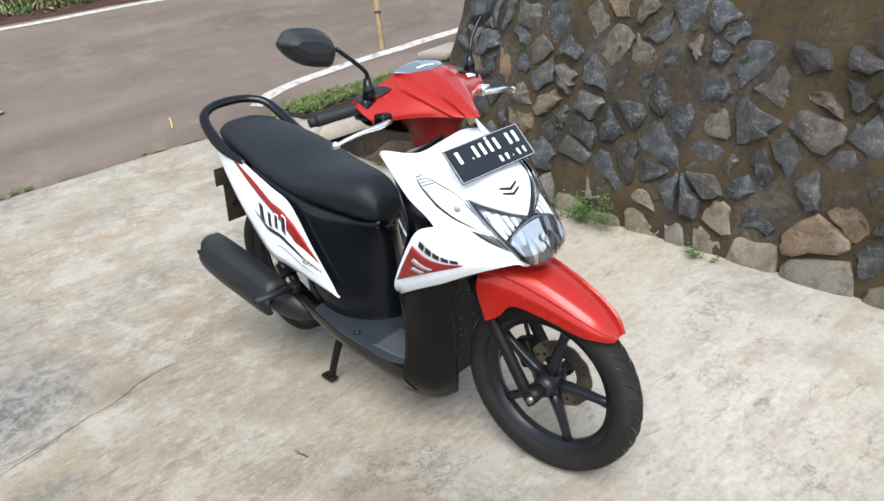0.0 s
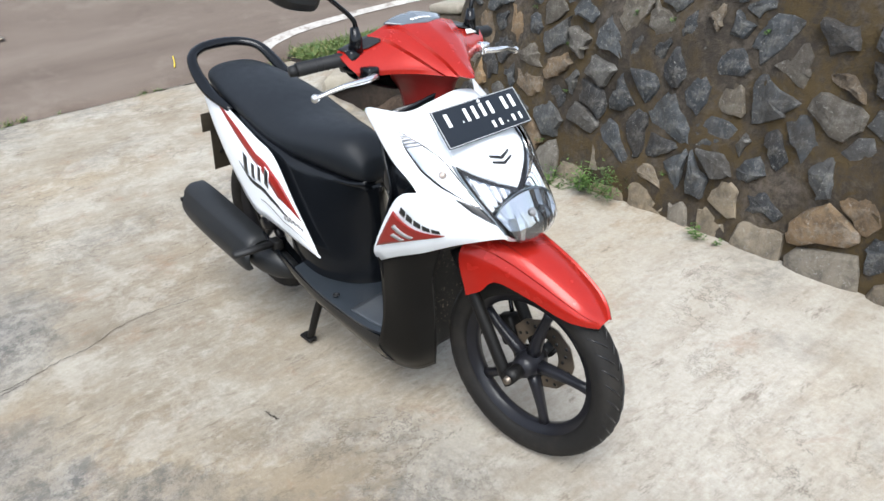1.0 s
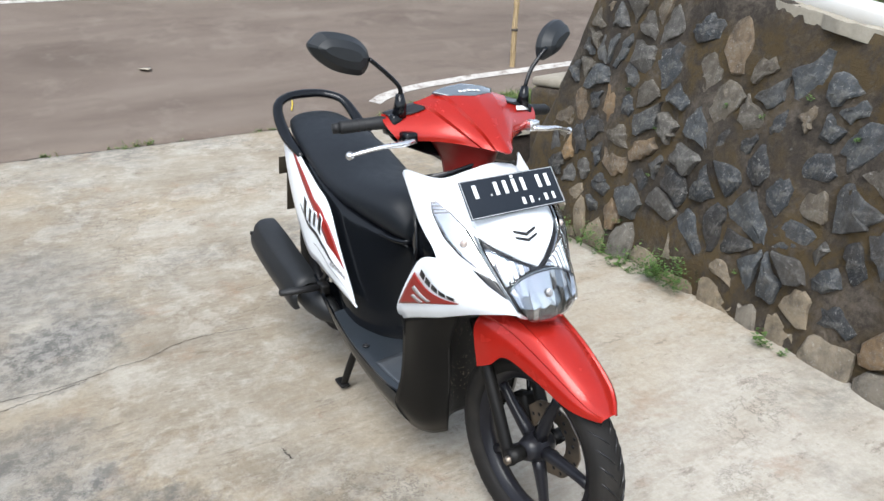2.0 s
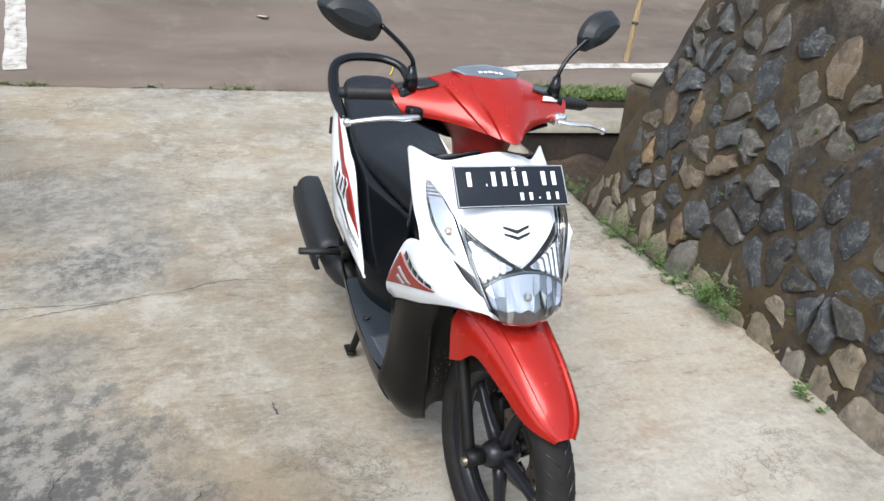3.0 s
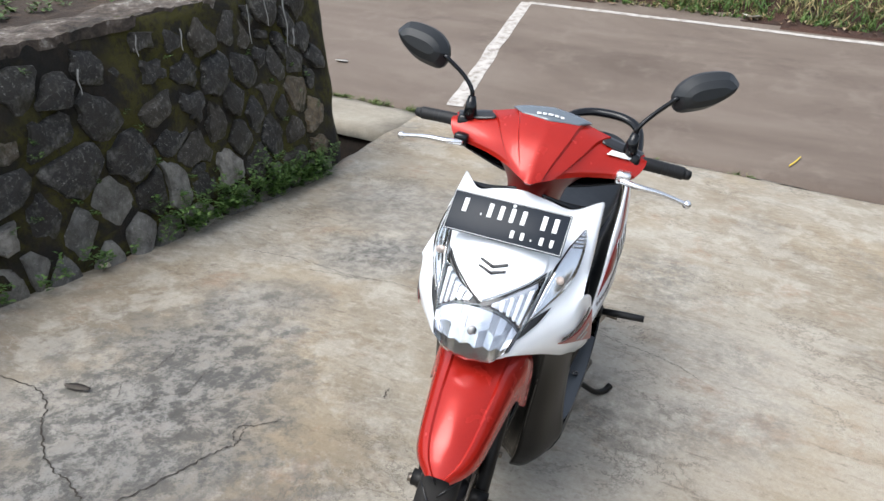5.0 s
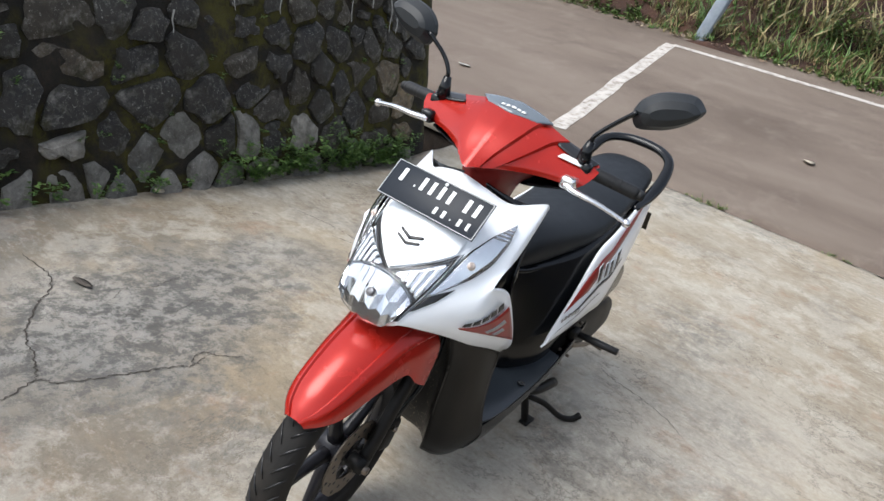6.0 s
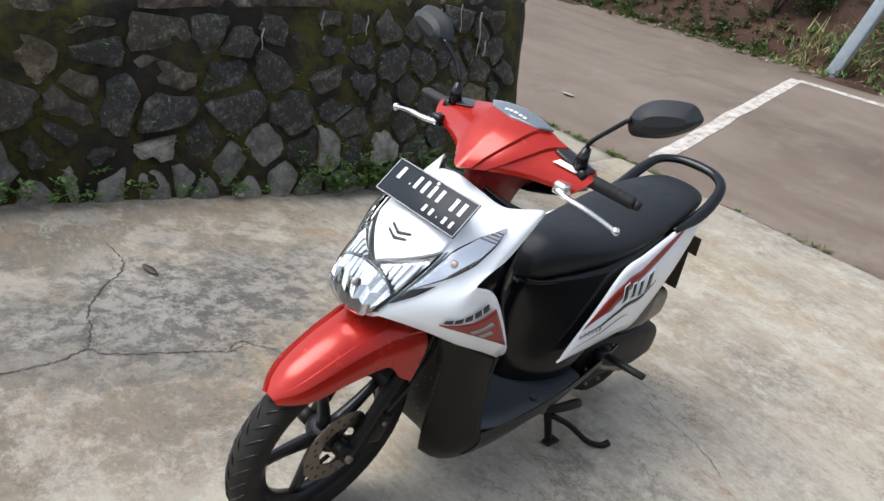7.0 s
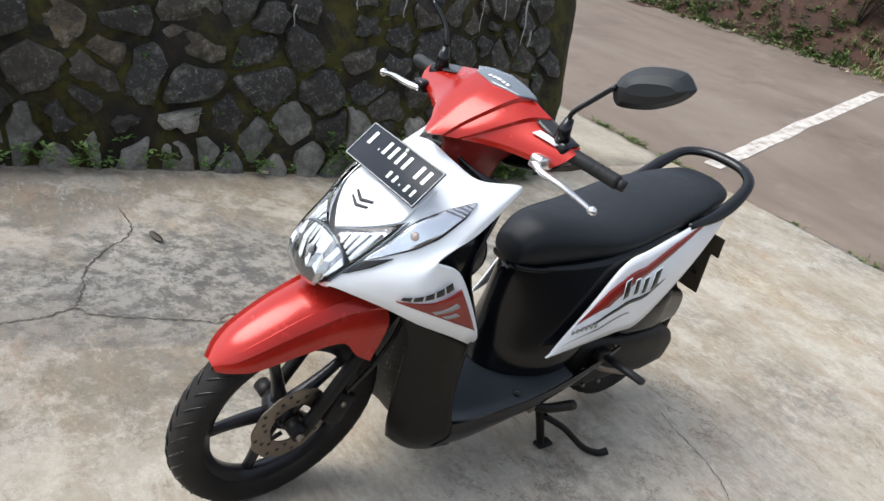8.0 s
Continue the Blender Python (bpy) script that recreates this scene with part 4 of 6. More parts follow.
# turn signals
sig_in = [(0.630, 0.090), (0.530, 0.145), (0.455, 0.225), (0.435, 0.33), (0.435, 0.43), (0.437, 0.545)]
sig_out = [(0.637, 0.095), (0.668, 0.155), (0.660, 0.27), (0.610, 0.36), (0.535, 0.445), (0.445, 0.555)]
for s_ in (1, -1):
    sig = sp("turn_signal", strip(SHIELD, sig_in, sig_out, 26, 6, 0.004, 0.003, s_), STICK_BLACK, "long tapering front turn signal with clear lens")
    inn = [((a[0] * 0.93 + b[0] * 0.07), a[1] * 0.93 + b[1] * 0.07) for a, b in zip(sig_in, sig_out)]
    out = [((a[0] * 0.09 + b[0] * 0.91), a[1] * 0.09 + b[1] * 0.91) for a, b in zip(sig_in, sig_out)]
    sp("reflector", strip(SHIELD, inn, out, 26, 6, 0.002, 0.0055, s_), BOWL, "", sig)
    q_ = SHIELD.at(0.54, 0.30)
    bm_ = bmesh.new()
    bmesh.ops.create_uvsphere(bm_, u_segments=12, v_segments=8, radius=0.009)
    moved(bm_, Matrix.Translation((q_[0] + 0.004, s_ * (q_[1] + 0.003), q_[2] + 0.003)))
    sp("bulb", bm_, AMBER, "amber bulb", sig)
    for k in range(4):
        f = 0.35 + k * 0.22
        i, g = int(f), f - int(f)
        a, b = np.array(inn[i]) * (1 - g) + np.array(inn[i + 1]) * g, np.array(out[i]) * (1 - g) + np.array(out[i + 1]) * g
        sp("rib", strip(SHIELD, [tuple(a), tuple(b)], [(a[0], a[1] + 0.006), (b[0], b[1] + 0.006)], 3, 1, 0.002, 0.0068, s_), STICK_GREY, "", sig)
    sp("lens", strip(SHIELD, inn, out, 26, 8, 0.002, 0.009, s_, dome=0.009), LENS, "clear lens", sig)
    sp("pillar", strip(SHIELD, [(0.408, 0.262), (0.408, 0.40), (0.410, 0.60), (0.404, 0.875)], [(0.430, 0.245), (0.428, 0.40), (0.428, 0.60), (0.422, 0.865)], 20, 2, 0.003, 0.006, s_), VISOR, "dark grey strip beside the lens", shield)
    sp("vent", strip(SHIELD, [(0.436, 0.57), (0.432, 0.64), (0.428, 0.72)], [(0.565, 0.455), (0.52, 0.585), (0.450, 0.70)], 10, 4, 0.002, 0.0045, s_), STICK_BLACK, "dark recess below the signal", shield)
    # badge film on the wing: red field, grey shape, black bars for the maker's name
    badge = sp("badge_film", strip(SHIELD, [(0.705, 0.748), (0.85, 0.695), (0.972, 0.640)], [(0.712, 0.758), (0.86, 0.775), (0.986, 0.785)], 18, 8, 0.0012, 0.0085, s_), STICK_RED, "dark red badge film with grey mark", shield)
    for ua_, va_, ub_, vb_, w_ in ((0.835, 0.750, 0.935, 0.690, 0.012), (0.870, 0.762, 0.925, 0.727, 0.010)):
        sp("badge_mark", strip(SHIELD, [(ua_, va_), (ub_, vb_)], [(ua_ + 0.012, va_ + w_), (ub_ + 0.012, vb_ + w_)], 8, 2, 0.001, 0.0098, s_), STICK_GREY, "grey slanting mark", badge)
    for k in range(5):
        u0 = 0.722 + k * 0.045
        v0 = 0.728 - (u0 - 0.722) * 0.42
        sp("name_bar", strip(SHIELD, [(u0, v0), (u0 + 0.036, v0 - 0.015)], [(u0 + 0.004, v0 - 0.030), (u0 + 0.040, v0 - 0.045)], 3, 3, 0.001, 0.0085, s_), STICK_BLACK, "black bar", badge)

# number plate
PL = Matrix.Translation((-0.119, 0.0, 0.856)) @ Matrix.Rotation(radians(-39), 4, "Y") @ Matrix.Diagonal((1, 0.97, 0.92, 1))
plate = sp("number_plate", moved(rbox((0, 0, 0), (0.003, 0.264, 0.100), 0.0012), PL), PLATE, "black number plate with white rim and unreadable bars")
bm_ = bmesh.new()
for c, s in (((0, 0, 0.0475), (0.001, 0.26, 0.0015)), ((0, 0, -0.0475), (0.001, 0.26, 0.0015)), ((0, 0.1295, 0), (0.001, 0.0015, 0.096)), ((0, -0.1295, 0), (0.001, 0.0015, 0.096))):
    rbox((0.002, c[1], c[2]), s, 0, bm=bm_)
sp("rim", moved(bm_, PL), RIM_LINE, "thin pale rim", plate, smooth=False)
# characters stand as bars; the plate is read along +y
for y0, w, h, z in ((-0.098, 0.019, 0.036, 0.017), (-0.041, 0.018, 0.036, 0.017), (-0.016, 0.018, 0.036, 0.017), (0.009, 0.018, 0.036, 0.017), (0.034, 0.018, 0.036, 0.017), (0.079, 0.019, 0.036, 0.017), (0.104, 0.019, 0.036, 0.017),
                    (0.020, 0.015, 0.019, -0.026), (0.042, 0.015, 0.019, -0.026), (0.062, 0.005, 0.005, -0.030), (0.084, 0.015, 0.019, -0.026), (0.106, 0.013, 0.019, -0.026), (-0.059, 0.005, 0.006, 0.003)):
    sp("number_bar", moved(rbox((0.0022, y0, z), (0.0014, w * 0.54, h * 0.95), 0.0005), PL), MARK, "white bar", plate)
sp("bolt", moved(ring_about_y([(0.0, -0.002), (0.004, -0.002), (0.004, 0.002), (0.0, 0.002)], 10), PL @ Matrix.Translation((0.003, 0.008, 0.040)) @ Matrix.Rotation(radians(90), 4, "Z")), MARK, "pale bolt head", plate)

# black lower front: flanks, wheel well, inner shield
FLANK = Patch([
    [(-0.140, 0.128, 0.585), (-0.200, 0.148, 0.560), (-0.265, 0.166, 0.530), (-0.335, 0.176, 0.498)],
    [(-0.195, 0.118, 0.48), (-0.235, 0.146, 0.46), (-0.285, 0.165, 0.44), (-0.345, 0.172, 0.42)],
    [(-0.215, 0.108, 0.36), (-0.250, 0.142, 0.35), (-0.300, 0.164, 0.33), (-0.352, 0.178, 0.32)],
    [(-0.235, 0.100, 0.24), (-0.270, 0.138, 0.220), (-0.315, 0.162, 0.208), (-0.382, 0.186, 0.222)],
    [(-0.265, 0.085, 0.165), (-0.305, 0.110, 0.142), (-0.355, 0.132, 0.136), (-0.430, 0.150, 0.145)],
])
for s_ in (1, -1):
    sp("lower_front_cover", panel(FLANK, 14, 22, 0.005, side=s_), BLACK_DUSTY, "dusty black plastic lower cover")
WELL = Patch([
    [(-0.150, 0, 0.62), (-0.150, 0.06, 0.615), (-0.140, 0.128, 0.585)],
    [(-0.235, 0, 0.52), (-0.23, 0.07, 0.51), (-0.195, 0.118, 0.48)],
    [(-0.285, 0, 0.38), (-0.28, 0.07, 0.37), (-0.215, 0.108, 0.36)],
    [(-0.295, 0, 0.25), (-0.29, 0.06, 0.25), (-0.235, 0.100, 0.25)],
    [(-0.310, 0, 0.18), (-0.305, 0.05, 0.18), (-0.270, 0.085, 0.18)],
], True)
sp("wheel_well", panel(WELL, 16, 20, 0.004, both=True), MUD, "mud-splashed black inner fender")
INNER = Patch([
    [(-0.250, 0, 0.90), (-0.262, 0.08, 0.885), (-0.318, 0.150, 0.868)],
    [(-0.275, 0, 0.82), (-0.290, 0.09, 0.81), (-0.285, 0.165, 0.79)],
    [(-0.290, 0, 0.70), (-0.300, 0.10, 0.69), (-0.250, 0.182, 0.70)],
    [(-0.310, 0, 0.56), (-0.318, 0.11, 0.55), (-0.318, 0.190, 0.553)],
    [(-0.330, 0, 0.42), (-0.333, 0.11, 0.41), (-0.340, 0.168, 0.42)],
    [(-0.350, 0, 0.26), (-0.350, 0.11, 0.26), (-0.350, 0.168, 0.25)],
], True)
inner = sp("inner_shield", panel(INNER, 24, 24, 0.004, both=True, flip=-1), BLACK, "black inner leg shield")
for s_ in (1, -1):
    # glove pockets under the horns
    rings = []
    for x, h, w in ((-0.19, 0.055, 0.030), (-0.235, 0.066, 0.042), (-0.28, 0.062, 0.046), (-0.300, 0.044, 0.036)):
        rings.append([(x, s_ * (0.125 + w * math.cos(a)), 0.715 + h * math.sin(a)) for a in (2 * math.pi * k / 16 for k in range(16))])
    sp("glove_pocket", loft(bmesh.new(), rings), BLACK, "open black glove pocket", inner)
    sp("pocket_mouth", loft(bmesh.new(), [[(-0.301, s_ * (0.125 + 0.03 * math.cos(a)), 0.715 + 0.026 * math.sin(a)) for a in (2 * math.pi * k / 14 for k in range(14))], [(-0.303, s_ * (0.125 + 0.026 * math.cos(a)), 0.715 + 0.022 * math.sin(a)) for a in (2 * math.pi * k / 14 for k in range(14))]]), STICK_BLACK, "", inner)
sp("key_switch", tube([(-0.29, -0.07, 0.80), (-0.345, -0.075, 0.815)], [0.018, 0.014], 12), BLACK, "ignition switch", inner)
sp("hook", tube([(-0.575, 0.0, 0.575), (-0.550, 0.0, 0.575), (-0.542, 0.0, 0.592)], 0.006, 8, seg=8), BLACK, "small bag hook")

# floor with raised rims, skirts, bolts
FLOOR = Patch([
    [(-0.330, 0, 0.266), (-0.330, 0.09, 0.266), (-0.334, 0.140, 0.260), (-0.338, 0.164, 0.252)],
    [(-0.425, 0, 0.268), (-0.425, 0.09, 0.268), (-0.425, 0.150, 0.262), (-0.425, 0.185, 0.254)],
    [(-0.550, 0, 0.271), (-0.550, 0.09, 0.271), (-0.550, 0.155, 0.268), (-0.550, 0.188, 0.262)],
    [(-0.680, 0, 0.286), (-0.680, 0.09, 0.286), (-0.680, 0.155, 0.285), (-0.680, 0.189, 0.282)],
    [(-0.790, 0, 0.318), (-0.790, 0.09, 0.318), (-0.790, 0.150, 0.318), (-0.790, 0.184, 0.314)],
], True)
floor_ = sp("floorboard", panel(FLOOR, 36, 30, 0.012, both=True), GREY_MAT, "dark blue-grey plastic floorboard", edge=22)
for s_ in (1, -1):
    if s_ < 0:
        # added pale sheet, right side only: the sky's reflection as colour
        sp("sheen_panel", panel(FLOOR, 10, 10, 0.003, 0.0145, side=s_, flip=-1, ua=0.20, ub=0.80, va=0.06, vb=0.44), FLOOR_SHEEN, "pale grey sheet painted as the sky's sheen on the floor", floor_)
    for x, y, z in ((-0.378, 0.150, 0.275), (-0.600, 0.166, 0.2885)):
        sp("bolt", moved(ring_about_y([(0.0, 0), (0.011, 0), (0.011, 0.003), (0.007, 0.004), (0.006, 0.001), (0.0, 0.001)], 14), Matrix.Translation((x, s_ * y, z)) @ Matrix.Rotation(radians(90), 4, "X")), STICK_BLACK, "round black bolt", floor_)
    SK = Patch([
        [(-0.372, 0.184, 0.256), (-0.375, 0.184, 0.215), (-0.36, 0.155, 0.165), (-0.37, 0.10, 0.138)],
        [(-0.450, 0.188, 0.258), (-0.450, 0.187, 0.215), (-0.46, 0.160, 0.165), (-0.46, 0.10, 0.145)],
        [(-0.600, 0.191, 0.271), (-0.600, 0.190, 0.238), (-0.60, 0.165, 0.200), (-0.60, 0.10, 0.185)],
        [(-0.740, 0.190, 0.300), (-0.740, 0.188, 0.268), (-0.74, 0.165, 0.230), (-0.74, 0.10, 0.215)],
        [(-0.900, 0.180, 0.345), (-0.900, 0.180, 0.325), (-0.90, 0.160, 0.290), (-0.90, 0.10, 0.275)],
        [(-1.000, 0.168, 0.375), (-1.000, 0.168, 0.360), (-1.0, 0.150, 0.335), (-1.0, 0.10, 0.325)],
    ])
    sp("floor_skirt", panel(SK, 10, 26, 0.006, side=s_, flip=-1), BLACK, "black floor skirt", edge=35)
sp("under_cover", loft(bmesh.new(), [superring(x, w, a, b, 18, 3) for x, w, a, b in ((-0.36, 0.12, 0.165, 0.27), (-0.5, 0.12, 0.165, 0.26), (-0.7, 0.11, 0.20, 0.28), (-0.85, 0.09, 0.23, 0.30))]), BLACK_DUSTY, "black belly cover")

# body under the seat
def body_ring(x, wb, wm, wt, z0, z1):
    """A section of the body under the seat: half widths at the foot, the waist and the top."""
    half = smooth_line([(0.0, z0), (wb * 0.82, z0 + 0.002), (wb, z0 + 0.05), (wm, (z0 + z1) / 2), (wt, z1 - 0.04), (wt * 0.8, z1 - 0.004), (0.0, z1)], 22)
    return [(x, y, z) for y, z in half] + [(x, -y, z) for y, z in half[-2:0:-1]]


BODY = ((-0.562, 0.016, 0.016, 0.016, 0.290, 0.565), (-0.578, 0.052, 0.040, 0.038, 0.280, 0.598), (-0.606, 0.086, 0.070, 0.060, 0.276, 0.612), (-0.650, 0.118, 0.100, 0.084, 0.276, 0.622), (-0.720, 0.150, 0.142, 0.112, 0.284, 0.638), (-0.800, 0.155, 0.163, 0.142, 0.300, 0.665), (-0.880, 0.135, 0.166, 0.152, 0.380, 0.695), (-1.020, 0.115, 0.156, 0.150, 0.470, 0.738), (-1.160, 0.100, 0.138, 0.130, 0.570, 0.772), (-1.280, 0.086, 0.114, 0.106, 0.660, 0.802), (-1.360, 0.066, 0.086, 0.080, 0.710, 0.812))
tail = sp("rear_body", loft(bmesh.new(), [body_ring(*q) for q in smooth_line(BODY, 50)]), BLACK, "glossy black plastic body under the seat")
BLADE = Patch([
    [(-0.664, 0.163, 0.386), (-0.667, 0.164, 0.393), (-0.671, 0.161, 0.399)],
    [(-0.775, 0.180, 0.425), (-0.762, 0.185, 0.480), (-0.748, 0.168, 0.535)],
    [(-0.890, 0.189, 0.455), (-0.865, 0.190, 0.565), (-0.828, 0.168, 0.665)],
    [(-0.985, 0.190, 0.475), (-0.960, 0.189, 0.595), (-0.930, 0.164, 0.705)],
    [(-1.120, 0.176, 0.592), (-1.110, 0.172, 0.680), (-1.095, 0.150, 0.757)],
    [(-1.240, 0.152, 0.700), (-1.230, 0.148, 0.748), (-1.215, 0.136, 0.792)],
    [(-1.335, 0.124, 0.792), (-1.325, 0.123, 0.803), (-1.315, 0.118, 0.812)],
])
for s_ in (1, -1):
    blade = sp("side_panel", panel(BLADE, 10, 40, 0.006, side=s_, flip=1), WHITE, "white side panel with red and black stripe film")
    sp("stripe_film", strip(BLADE, [(0.97, 0.11), (0.92, 0.21), (0.83, 0.32), (0.83, 0.466), (0.89, 0.60), (0.92, 0.78)], [(0.90, 0.13), (0.64, 0.25), (0.64, 0.32), (0.72, 0.467), (0.77, 0.60), (0.875, 0.78)], 30, 3, 0.001, 0.0025, s_, 1), STICK_RED, "dark red stripe", blade)
    sp("stripe_film", strip(BLADE, [(0.78, 0.10), (0.56, 0.20), (0.48, 0.297), (0.46, 0.48), (0.46, 0.57)], [(0.76, 0.10), (0.51, 0.20), (0.42, 0.297), (0.41, 0.48), (0.45, 0.57)], 22, 2, 0.001, 0.0022, s_, 1), STICK_BLACK, "black stripe", blade)
    sp("stripe_film", strip(BLADE, [(0.61, 0.055), (0.33, 0.211), (0.27, 0.385)], [(0.60, 0.055), (0.30, 0.211), (0.26, 0.385)], 16, 2, 0.001, 0.0022, s_, 1), STICK_GREY, "grey stripe", blade)
    for k in range(4):
        v0 = 0.315 + k * 0.062
        lo = 0.565 - k * 0.028
        hi = lo + (0.20 if k in (0, 3) else 0.17)
        sp("name_shadow", strip(BLADE, [(hi + 0.015, v0 + 0.014), (hi + 0.015, v0 + 0.050)], [(lo - 0.015, v0 - 0.008), (lo - 0.015, v0 + 0.028)], 3, 3, 0.001, 0.0036, s_, 1), WHITE, "", blade)
        sp("name_bar", strip(BLADE, [(hi, v0 + 0.017), (hi, v0 + 0.045)], [(lo, v0 - 0.004), (lo, v0 + 0.024)], 3, 3, 0.001, 0.0046, s_, 1), STICK_BLACK, "black bar", blade)
    for k in range(6):
        v0 = 0.095 + k * 0.019
        u0 = 0.88 - k * 0.062
        sp("name_bar", strip(BLADE, [(u0, v0), (u0 - 0.03, v0 + 0.011)], [(u0 - 0.10, v0 - 0.003), (u0 - 0.13, v0 + 0.008)], 2, 2, 0.001, 0.0042, s_, 1), STICK_GREY, "grey bar", blade)

# seat: shaped along its length, with a seam
SEATS = ((-0.545, 0.030, 0.622, 0.652), (-0.555, 0.052, 0.604, 0.682), (-0.60, 0.074, 0.600, 0.722), (-0.66, 0.092, 0.606, 0.738), (-0.74, 0.112, 0.620, 0.744), (-0.84, 0.134, 0.640, 0.752), (-0.93, 0.142, 0.668, 0.772), (-1.02, 0.140, 0.700, 0.800), (-1.14, 0.130, 0.732, 0.830), (-1.26, 0.115, 0.764, 0.850), (-1.33, 0.096, 0.790, 0.857), (-1.365, 0.065, 0.806, 0.852))
line_ = smooth_line(SEATS, 44)
seat = sp("seat", loft(bmesh.new(), [superring(x, w, a, b, 28, 2.35) for x, w, a, b in line_]), SEAT, "long black vinyl seat")
sp("seat_base", loft(bmesh.new(), [superring(x, w * 0.9, a - 0.010, a + 0.014, 20, 3) for x, w, a, b in line_[4:-2]]), BLACK, "black seat rim")
rail = [(-1.10, 0.140, 0.755), (-1.22, 0.143, 0.790), (-1.30, 0.141, 0.838), (-1.365, 0.122, 0.885), (-1.405, 0.070, 0.905), (-1.415, 0.0, 0.910)]
rail = rail + [(x, -y, z) for x, y, z in rail[-2::-1]]
sp("grab_rail", tube(rail, [0.012, 0.02, 0.02, 0.017, 0.017, 0.018, 0.017, 0.017, 0.02, 0.02, 0.012], 12, flat=0.8, seg=60), BLACK, "black grab rail looping behind the seat")
sp("tail_light", loft(bmesh.new(), [superring(x, w, a, b, 18, 3) for x, w, a, b in ((-1.33, 0.09, 0.715, 0.79), (-1.38, 0.085, 0.715, 0.78), (-1.40, 0.06, 0.725, 0.77))]), STICK_RED, "red tail light")
# rear fender, plate and flap seen edge-on from the front
arc = []
for k in range(9):
    a = radians(40 + 16 * k)
    arc.append((a, 0.285))
bm_ = bmesh.new()
sheet(bm_, lambda a, b: (np.array([-WB - 0.31 * math.cos(radians(35 + 100 * a)) * 1.0, (b - 0.5) * 0.14, 0.285 + 0.31 * math.sin(radians(35 + 100 * a))]), np.array([-math.cos(radians(35 + 100 * a)), 0, math.sin(radians(35 + 100 * a))])), 16, 4, 0.005)
sp("rear_fender", bm_, BLACK_DUSTY, "black rear fender")
R_ = Matrix.Rotation(radians(14), 3, "Y")
sp("rear_plate", rbox((-1.395, 0, 0.660), (0.004, 0.262, 0.070), 0.0015, R_), TAN_PLATE, "dark back of the rear number plate")
sp("mud_flap", rbox((-1.440, 0, 0.545), (0.005, 0.19, 0.165), 0.002, R_), TAN_PLATE, "olive-brown mud flap")
sp("plate_bracket", rbox((-1.37, 0, 0.68), (0.09, 0.10, 0.05), 0.008), BLACK)


# wheels
def wheel(name, cx, cz, r, width, steer, label, spokes=5, turn=0.0):
    t = width / 2
    th = sp(name, ring_about_y([(r - 0.062, -t * 0.62), (r - 0.052, -t * 0.86), (r - 0.03, -t), (r - 0.012, -t * 0.86), (r - 0.003, -t * 0.45), (r, 0), (r - 0.003, t * 0.45), (r - 0.012, t * 0.86), (r - 0.03, t), (r - 0.052, t * 0.86), (r - 0.062, t * 0.62), (r - 0.055, 0)], 72, (cx, 0, cz)), RUBBER, label, steer=steer)
    tread = bmesh.new()
    n = 40
    for k in range(n):
        for s in (1, -1):
            a0 = 2 * math.pi * (k + (0.5 if s < 0 else 0)) / n
            pts = []
            for f in (0.0, 0.33, 0.66, 1.0):
                a = a0 + f * 0.16
                y = s * t * (0.12 + 0.78 * f)
                rr = r + 0.0006 - 0.003 * (abs(y) / t / 0.45) ** 2 * 0.6 if abs(y) < t * 0.45 else r - 0.0022 - 0.010 * ((abs(y) / t - 0.45) / 0.41)
                pts.append((cx + rr * math.cos(a), y, cz + rr * math.sin(a)))
            tube(pts, [0.0012, 0.0022, 0.0022, 0.0012], 4, tread)
    sp("tread_groove", tread, STICK_BLACK, "", th, steer=steer)
    rr = r - 0.058
    rim = ring_about_y([(rr, -t * 0.66), (rr + 0.006, -t * 0.72), (rr + 0.004, -t * 0.55), (rr - 0.012, -t * 0.42), (rr - 0.017, 0), (rr - 0.012, t * 0.42), (rr + 0.004, t * 0.55), (rr + 0.006, t * 0.72), (rr, t * 0.66), (rr - 0.006, t * 0.5), (rr - 0.024, t * 0.3), (rr - 0.026, 0), (rr - 0.024, -t * 0.3), (rr - 0.006, -t * 0.5)], 60, (cx, 0, cz))
    sp("rim", rim, RIM, "glossy black alloy rim", th, steer=steer)
    for k in range(spokes):
        a = 2 * math.pi * k / spokes + turn
        ca, sa = math.cos(a), math.sin(a)
        rings = []
        for f in range(6):
            q = f / 5
            rad = 0.03 + (rr - 0.018 - 0.03) * q
            hw = 0.016 - 0.0075 * q + 0.010 * max(0, q - 0.75) * 4 * 0.6
            dy = 0.017 - 0.007 * q
            sk = 0.004 * math.sin(q * math.pi)
            c = (cx + rad * ca - sk * sa, cz + rad * sa + sk * ca)
            rings.append([(c[0] - x * sa, y, c[1] + x * ca) for x, y in ((-hw, -dy * 0.5), (-hw * 0.5, -dy), (hw * 0.5, -dy), (hw, -dy * 0.5), (hw, dy * 0.5), (hw * 0.5, dy), (-hw * 0.5, dy), (-hw, dy * 0.5))])
        sp("spoke", loft(bmesh.new(), rings), RIM, "", th, steer=steer)
    sp("hub", ring_about_y([(0.0, -0.045), (0.022, -0.045), (0.030, -0.03), (0.036, -0.012), (0.036, 0.012), (0.032, 0.03), (0.024, 0.042), (0.0, 0.042)], 28, (cx, 0, cz), closed=False), RIM, "", th, steer=steer)
    return th


fw = wheel("front_wheel", 0, AX_R, AX_R, 0.080, True, "black front tyre on a five-spoke rim", turn=-0.04)
wheel("rear_wheel", -WB, 0.283, 0.259, 0.092, False, "black rear tyre on a five-spoke rim", turn=0.1)


